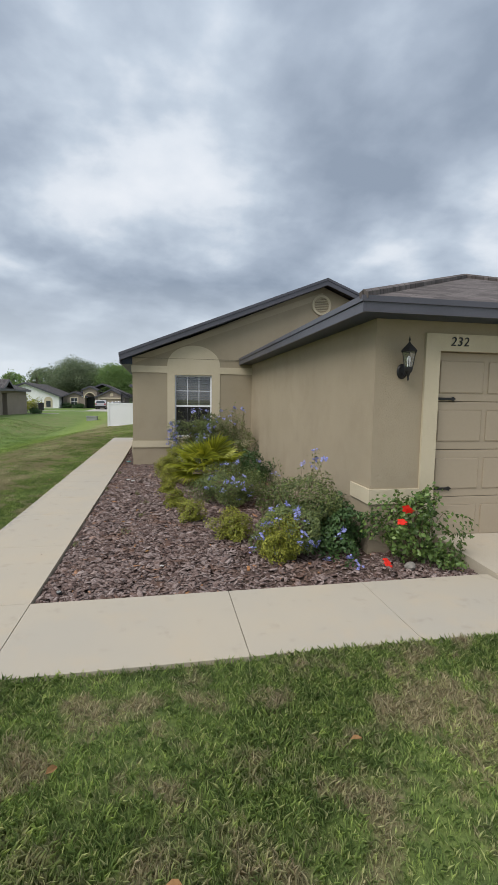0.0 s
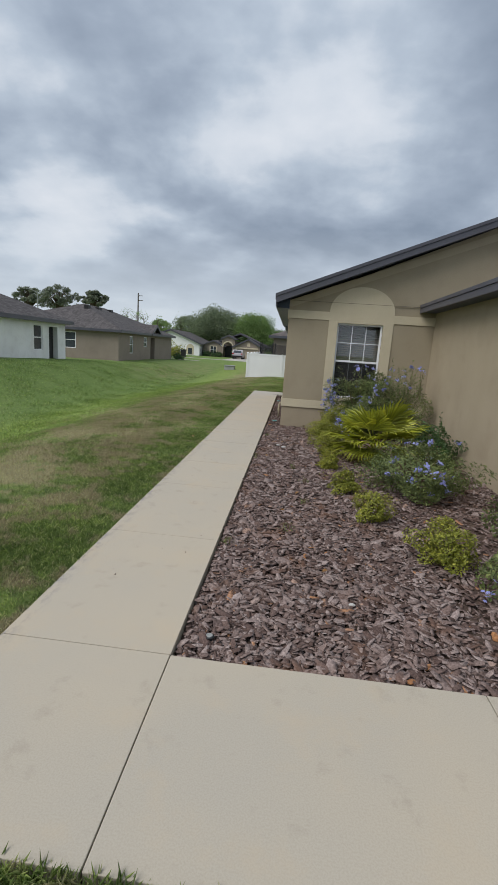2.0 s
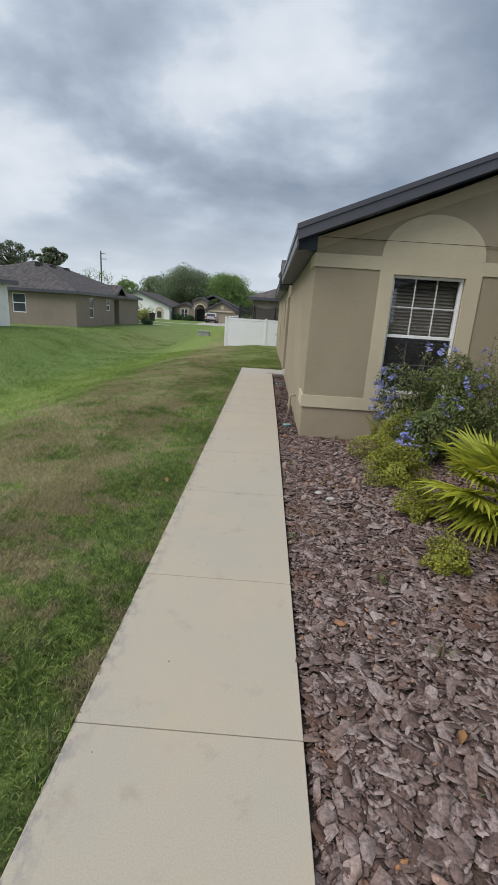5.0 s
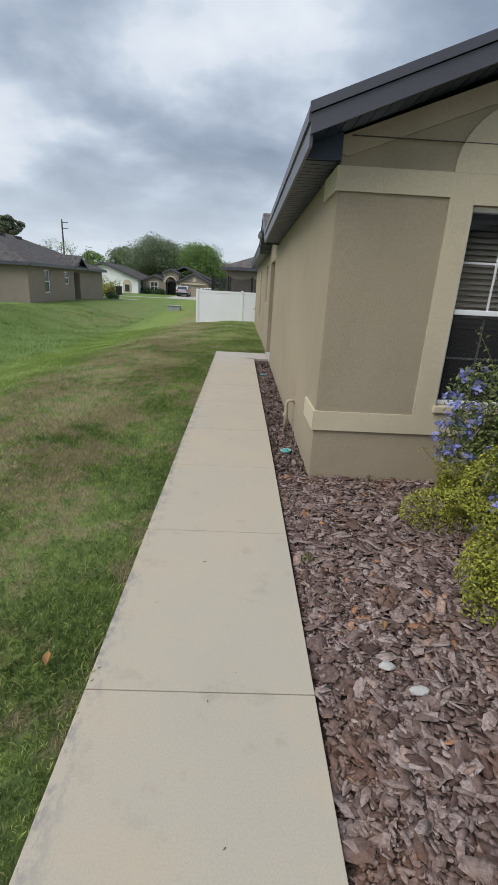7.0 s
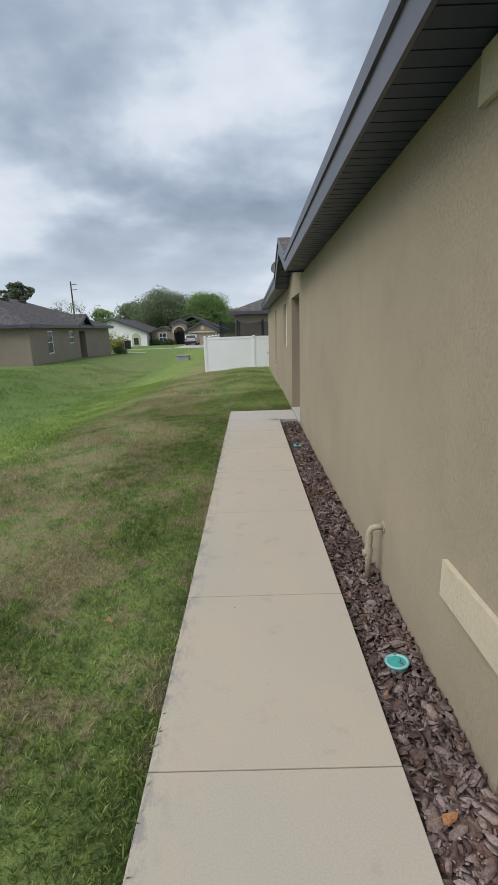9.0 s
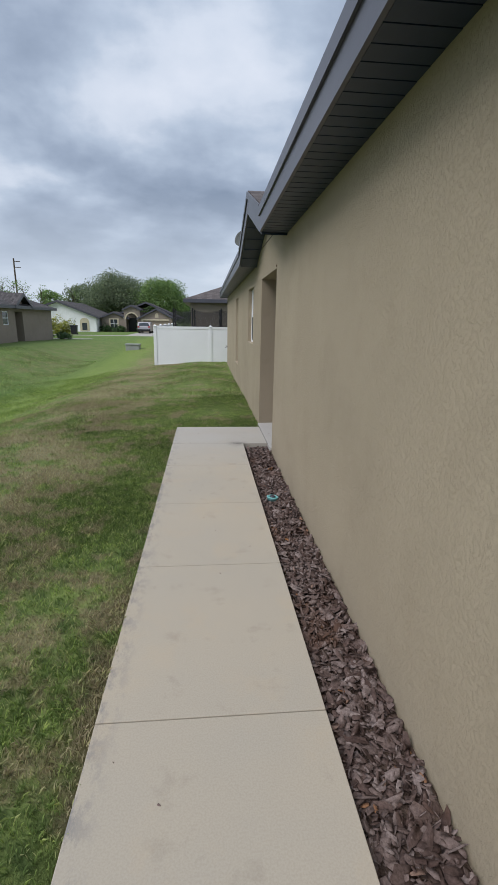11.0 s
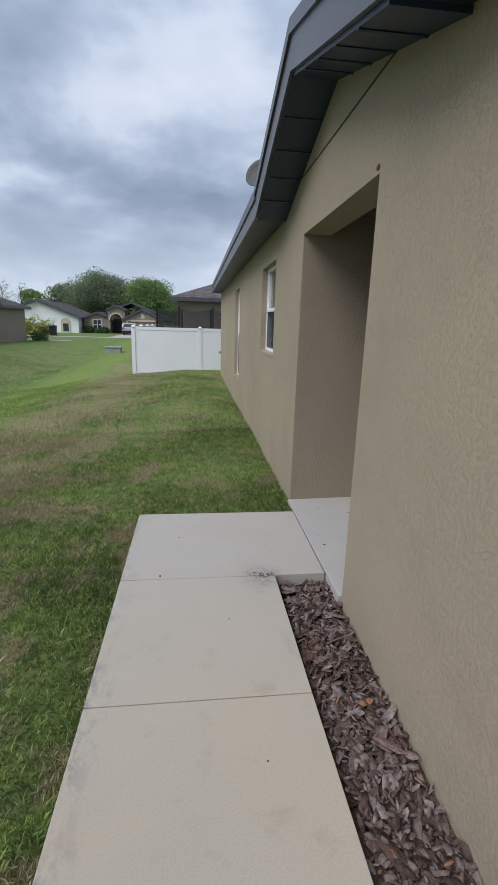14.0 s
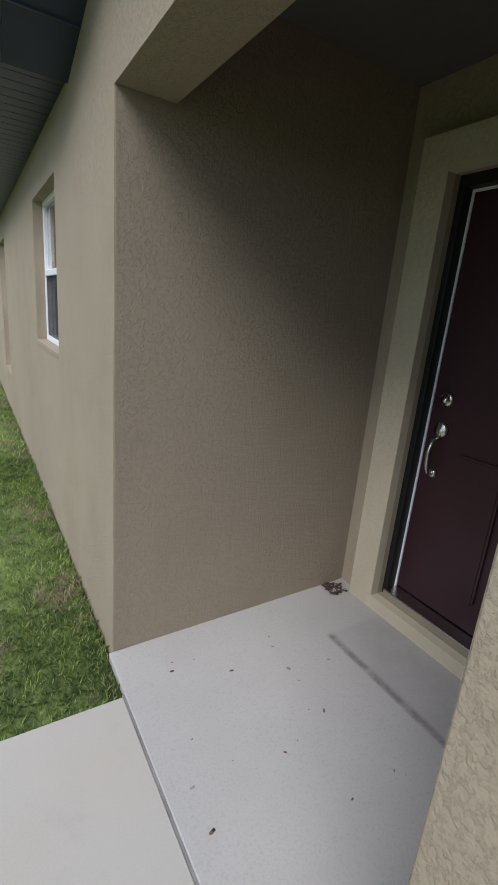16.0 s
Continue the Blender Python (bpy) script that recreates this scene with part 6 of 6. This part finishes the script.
part("garage_wall", pierced((-10.6, -5.9), (-1.2, 1.55), [(-10.1, -6.35, -1.2, 1.28)], "y", -1.0, -0.8), BROWN, arch)
part("gable_wall", prism([(-10.6, 1.55), (-5.9, 1.55), (-8.1, 2.75)], "y", -1.0, -0.7), BROWN, arch)
part("wall", box(-6.1, -5.9, -0.8, 9, -1.2, 1.5), BROWN, arch)
part("garage_door", box(-10.1, -6.35, -0.75, -0.7, -1.2, 1.28), GARAGE_TAN, arch)
bm = box(-10.35, -10.1, -1.03, -1.0, -1.2, 1.5)
add_box(bm, -10.1, -6.35, -1.03, -1.0, 1.28, 1.5)
part("door_trim", bm, CREAM, arch)
part("gable_vent", prism(arch_outline(-8.35, -7.85, 1.7, 2.05, 2.35, 8), "y", -1.03, -1.0), CREAM, arch)
win = part("window", box(-15.0, -14.0, -0.02, -0.001, 0.1, 1.35), GLASSY, arch)
for q in ((-15.2, -15.0, 0.0, 1.5), (-14.0, -13.8, 0.0, 1.5), (-15.0, -14.0, 1.35, 1.5), (-15.0, -14.0, -0.02, 0.1)):
    part("frame", box(q[0], q[1], -0.05, -0.021, q[2], q[3]), CREAM, win)
for q in ((-14.53, -14.47, 0.1, 1.35), (-15.0, -14.53, 0.7, 0.76), (-14.47, -14.0, 0.7, 0.76)):
    part("muntin", box(q[0], q[1], -0.045, -0.021, q[2], q[3]), WHITE, win)


def gable_roof(parent, xl, xr, z, peak, y0, y1):
    """Two shingle slopes with a fascia on the front edge; the ridge runs in y."""
    xm = (xl + xr) / 2
    for a, b in (((xl, z), (xm, peak)), ((xm, peak), (xr, z))):
        r = part("roof", prism([(a[0], a[1] - 0.02), (b[0], b[1] - 0.02), (b[0], b[1] + 0.1), (a[0], a[1] + 0.1)], "y", y0, y1), SHINGLE_DARK, parent)
        part("fascia", prism([(a[0], a[1] - 0.16), (b[0], b[1] - 0.16), (b[0], b[1] + 0.06), (a[0], a[1] + 0.06)], "y", y0 - 0.04, y0 - 0.001), CHARCOAL, r)


gable_roof(arch, -16.7, -12.2, 1.5, 2.4, -0.3, 7)
gable_roof(arch, -13.15, -10.4, 2.78, 3.4, -0.65, 6)
gable_roof(arch, -11.0, -5.3, 1.5, 2.95, -1.3, 7)
gable_roof(arch, -15.5, -4.7, 1.7, 3.95, 2.5, 12)

wh = thing("house", (0, 70.0, 0), "white stucco house with a dark gabled roof", "house")
part("wall", box(-27.0, -16.6, 0, 14, -1.2, 1.62), OFFWHITE, wh)
part("gable_wall", prism([(-27.0, 1.62), (-16.6, 1.62), (-21.8, 3.6)], "y", 0.0, 0.3), OFFWHITE, wh)
gable_roof(wh, -27.6, -16.0, 1.55, 3.75, -0.5, 14.4)
part("window_niche", prism(arch_outline(-18.9, -17.6, -0.3, 0.9, 1.5, 10), "y", -0.06, -0.001), CREAM, wh)
part("window", box(-18.6, -17.9, -0.08, -0.061, -0.2, 0.8), GLASSY, wh)
part("window", box(-16.6, -16.56, 4, 5, -0.1, 1.1), GLASSY, wh)

# far drive, paths, bin, utility box, car
structure("driveway_far", box(-10.4, -6.2, 55, 71.0, -0.7, -0.415), CONCRETE, "pale concrete drive of the far house", "driveway")
structure("path_far", box(-30, -10.4, 55.0, 56.4, -0.7, -0.41), CONCRETE, "pale concrete pavement on the far side", "pavement")
structure("path_side", box(-16.0, -11.5, 45.2, 46.3, -0.7, -0.40), CONCRETE, "short pale concrete path beside the brown house", "pavement")
bin_ = thing("wheeled_bin", (-16.2, 57.0, -0.41), "black wheeled refuse bin", "bin")
bm = bmesh.new()
add_prism(bm, [(-0.26, 0.05), (0.26, 0.05), (0.34, 1.0), (-0.34, 1.0)], "y", -0.34, 0.34)
part("body", bm, BLACK, bin_)
part("lid", box(-0.37, 0.37, -0.38, 0.37, 1.0, 1.08, 0.02), BLACK, bin_)
for x in (-0.27, 0.27):
    bm = bmesh.new()
    add_tube(bm, [(x - 0.03, 0.3, 0.12), (x + 0.03, 0.3, 0.12)], 0.12, 12)
    part("wheel", bm, BLACK, bin_)
ub = thing("utility_box", (-6.25, 36.0, float(lawn_height(np.array(-6.25), np.array(36.0)))), "low grey concrete utility box in the lawn", "utility box")
part("body", box(-0.5, 0.5, -0.35, 0.35, -0.1, 0.36, 0.02), GREYBOX, ub)
part("lid", box(-0.55, 0.55, -0.4, 0.4, 0.36, 0.43, 0.015), GREYBOX, ub)

CARPAINT = grained("silver_car_paint", (0.42, 0.4, 0.41), 0.05, 1, 20, 0.3, 0, 100, 0.6)
TYRE = grained("tyre_rubber", (0.02, 0.02, 0.02), 0.1, 3, 40, 0.85)
TAIL = grained("red_tail_lens", (0.4, 0.02, 0.02), 0.1, 3, 40, 0.25)
car = thing("car", (-9.25, 65.0, -0.41), "silver hatchback parked on the far drive, rear facing", "car")
bm = bmesh.new()
add_prism(bm, [(0.0, 0.28), (0.05, 0.75), (0.12, 0.98), (0.35, 1.42), (0.7, 1.5), (2.3, 1.46), (3.1, 1.0), (4.1, 0.85), (4.3, 0.5), (4.25, 0.28)], "x", -0.85, 0.85)
bmesh.ops.bevel(bm, geom=bm.edges[:], offset=0.05, segments=2, affect="EDGES")
part("body", bm, CARPAINT, car)
bm = bmesh.new()
a = [bm.verts.new(p) for p in ((-0.7, 0.14, 0.99), (0.7, 0.14, 0.99), (0.6, 0.33, 1.36), (-0.6, 0.33, 1.36))]
bm.faces.new(a)
bmesh.ops.translate(bm, vec=(0, -0.03, 0.01), verts=bm.verts)
bmesh.ops.solidify(bm, geom=bm.faces[:], thickness=0.01)
part("rear_window", bm, GLASSY, car)
for x in (-0.7, 0.7):
    part("tail_light", box(x - 0.12, x + 0.12, -0.01, 0.1, 0.78, 0.95, 0.01), TAIL, car)
    for y in (0.75, 3.45):
        bm = bmesh.new()
        add_tube(bm, [(x - 0.12, y, 0.31), (x + 0.16, y, 0.31)], 0.31, 18)
        w_ = part("wheel", bm, TYRE, car)
        bm = bmesh.new()
        add_tube(bm, [(x - 0.13, y, 0.31), (x + 0.17, y, 0.31)], 0.19, 14)
        part("rim", bm, CHROME, w_)
part("bumper", box(-0.84, 0.84, -0.06, 0.12, 0.3, 0.56, 0.03), BLACK, car)

# ---- far shrubs and trees ----
for x, y, r, h in ((-18.9, 57.5, 1.0, 1.7), (-17.5, 57.8, 1.0, 1.55)):
    shrub("round_shrub", "clipped yellow-green shrub before the white house", "shrub", x, y, r, r, h, 1500, 0.2, 0.13, LEAF_GOLD, "shrubs before the far houses", 8, 0.45)[0].location.z = -0.42
for x, y, r, h in ((-15.6, 71.2, 0.8, 1.0), (-14.2, 71.2, 0.6, 0.8), (-13.3, 71.3, 0.5, 0.9), (-13.9, 44.9, 0.6, 0.6), (-10.55, 70.4, 0.35, 1.2), (-19.4, 52.5, 0.6, 1.1)):
    shrub("hedge_shrub", "dark green shrub against the house wall", "shrub", x, y, r, r, h, 700, 0.18, 0.1, LEAF_DARK, "shrubs before the far houses", 6, 0.45)[0].location.z = -0.42


def tree(name, label, x, y, z, height, crown_r, trunk_h, n, leaf, material, clumps=16, flat=0.75, group="", spread=1.0, puff=1.0):
    """A tapered trunk with limbs, and a crown of leaf clumps round the limb ends."""
    ob = thing(name, (x, y, z), label, "tree", group)
    bm = bmesh.new()
    tr = height * 0.022 + 0.08
    add_tube(bm, [(0, 0, -0.3), (0.05, 0, trunk_h * 0.5), (0.1, 0.05, trunk_h), (0.1, 0.1, height * 0.75)], [tr, tr * 0.8, tr * 0.6, tr * 0.2], 9)
    ends = []
    ch = height - trunk_h
    for k in range(clumps):
        a, q = rng.uniform(0, math.tau), rng.uniform(0.15, 1.0) ** 0.6
        zz = rng.uniform(0.12, 0.92)
        rr = crown_r * q * math.sqrt(max(0.08, 1 - (2 * zz - 0.85) ** 2)) * spread * 0.8
        end = Vector((rr * math.cos(a), rr * math.sin(a), trunk_h + ch * zz))
        add_tube(bm, [(0.1, 0.05, trunk_h * 0.9 + ch * zz * 0.35), end * 0.5 + Vector((0, 0, (trunk_h + ch * zz * 0.6) * 0.5)), end], [tr * 0.35, tr * 0.2, tr * 0.06], 5)
        ends.append(end)
    part("trunk", bm, BARK, ob)
    per = max(10, n // clumps)
    ps, ns = [], []
    for e in ends:
        r = crown_r * rng.uniform(0.22, 0.44) * puff
        d = rng.normal(0, 1, (per, 3))
        d /= np.linalg.norm(d, axis=1)[:, None]
        ps.append(np.array(e) + d * (r * rng.uniform(0.25, 1, per) ** 0.5)[:, None] * np.array([1, 1, flat]))
        ns.append(d + np.array([0, 0, 0.6]))
    me = leaves_mesh("crown", np.concatenate(ps), np.concatenate(ns), leaf, leaf * 0.6, material, rng, 0.6)
    cr = new("crown", me)
    cr.parent = ob
    return ob


tree("oak_tree", "large dark spreading oak behind the far houses", -17.6, 92.0, -0.5, 9.7, 6.9, 2.0, 22000, 0.34, LEAF_TREE, 80)
tree("oak_tree", "bright green rounded tree behind the far houses", -9.2, 90.0, -0.5, 8.3, 6.5, 1.6, 22000, 0.34, LEAF_TREE_B, 80)
for x, y, h, r, m in ((-28, 104, 8.5, 4.5, LEAF_TREE), (-36, 112, 7.5, 4.5, LEAF_TREE_B), (-24, 110, 9, 4, LEAF_TREE_B), (-45, 108, 7.5, 5, LEAF_TREE), (-56, 104, 8, 5.5, LEAF_TREE), (-4, 108, 7.0, 5, LEAF_TREE), (3, 104, 7.5, 5, LEAF_TREE), (-66, 96, 8, 6, LEAF_TREE_B), (-78, 86, 8, 6, LEAF_TREE)):
    tree("background_tree", "green tree in the far woodland edge", x, y, -0.5, h, r, 1.0, 7000, 0.42, m, 40, 0.75, "woodland edge")
tree("small_tree", "thin-crowned tree beyond the brown house", 3.2, 62.0, -0.5, 7.6, 2.3, 3.0, 1500, 0.3, LEAF_PINE, 12)
for x, y, h, r in ((-45.5, 76, 11.3, 3.9), (-38.5, 76, 10.6, 2.5), (-52.5, 78, 10.8, 3.2)):
    tree("pine_tree", "tall dark pine with an open crown", x, y, -0.5, h, r, h - r * 1.2, 5200, 0.3, LEAF_PINE, 60, 0.75, "pines behind the houses", 1.25, 0.55)


def bare_tree(x, y, h):
    ob = thing("bare_tree", (x, y, -0.5), "thin half-bare tree with few leaves", "tree", "half-bare trees")
    bm = bmesh.new()
    add_tube(bm, [(0, 0, 0), (0.1, 0, h * 0.5), (0, 0.1, h)], [0.14, 0.08, 0.02], 6)
    pts_ = []
    for k in range(22):
        z0 = h * rng.uniform(0.35, 0.9)
        a, l = rng.uniform(0, math.tau), rng.uniform(0.5, 1.5)
        e = Vector((l * math.cos(a), l * math.sin(a), z0 + l * rng.uniform(0.6, 1.4)))
        add_tube(bm, [(0.05, 0, z0), e * 0.5 + Vector((0, 0, z0 * 0.5)), e], [0.035, 0.022, 0.012], 4)
        pts_ += [np.array(e) + rng.normal(0, 0.3, 3) for _ in range(9)]
    part("trunk", bm, BARK, ob)
    me = leaves_mesh("crown", np.array(pts_), np.tile([0, 0, 1.0], (len(pts_), 1)), 0.28, 0.16, LEAF_TREE_B, rng, 1.0)
    new("crown", me).parent = ob


for x, y, h in ((-34.5, 88, 8.0), (-31.5, 84, 7.0), (-28.0, 82, 6.5), (-38.0, 92, 8.5), (-25.2, 90, 7.0)):
    bare_tree(x, y, h)

pole = thing("utility_pole", (-35.5, 92.0, -0.5), "dark wooden utility pole with crossarms", "utility pole")
bm = bmesh.new()
add_tube(bm, [(0, 0, 0), (0, 0, 12.2)], [0.2, 0.13], 8)
part("pole", bm, BARK, pole)
for z in (11.6, 10.6):
    part("crossarm", box(-0.1, 1.1, -0.06, 0.06, z, z + 0.12), BARK, pole)
sl = thing("street_lamp", (-41.5, 62.0, -0.5), "grey street lamp on a slim pole", "street lamp")
bm = bmesh.new()
add_tube(bm, [(0, 0, 0), (0, 0, 8.5)], [0.12, 0.08], 8)
part("pole", bm, GREYBOX, sl)
bm = bmesh.new()
add_tube(bm, [(0, 0, 8.4), (-1.0, -0.3, 8.8), (-1.8, -0.5, 8.9)], 0.05, 6)
part("arm", bm, GREYBOX, sl)
part("lamp_head", box(-2.3, -1.7, -0.65, -0.4, 8.82, 8.97, 0.03), GREYBOX, sl)
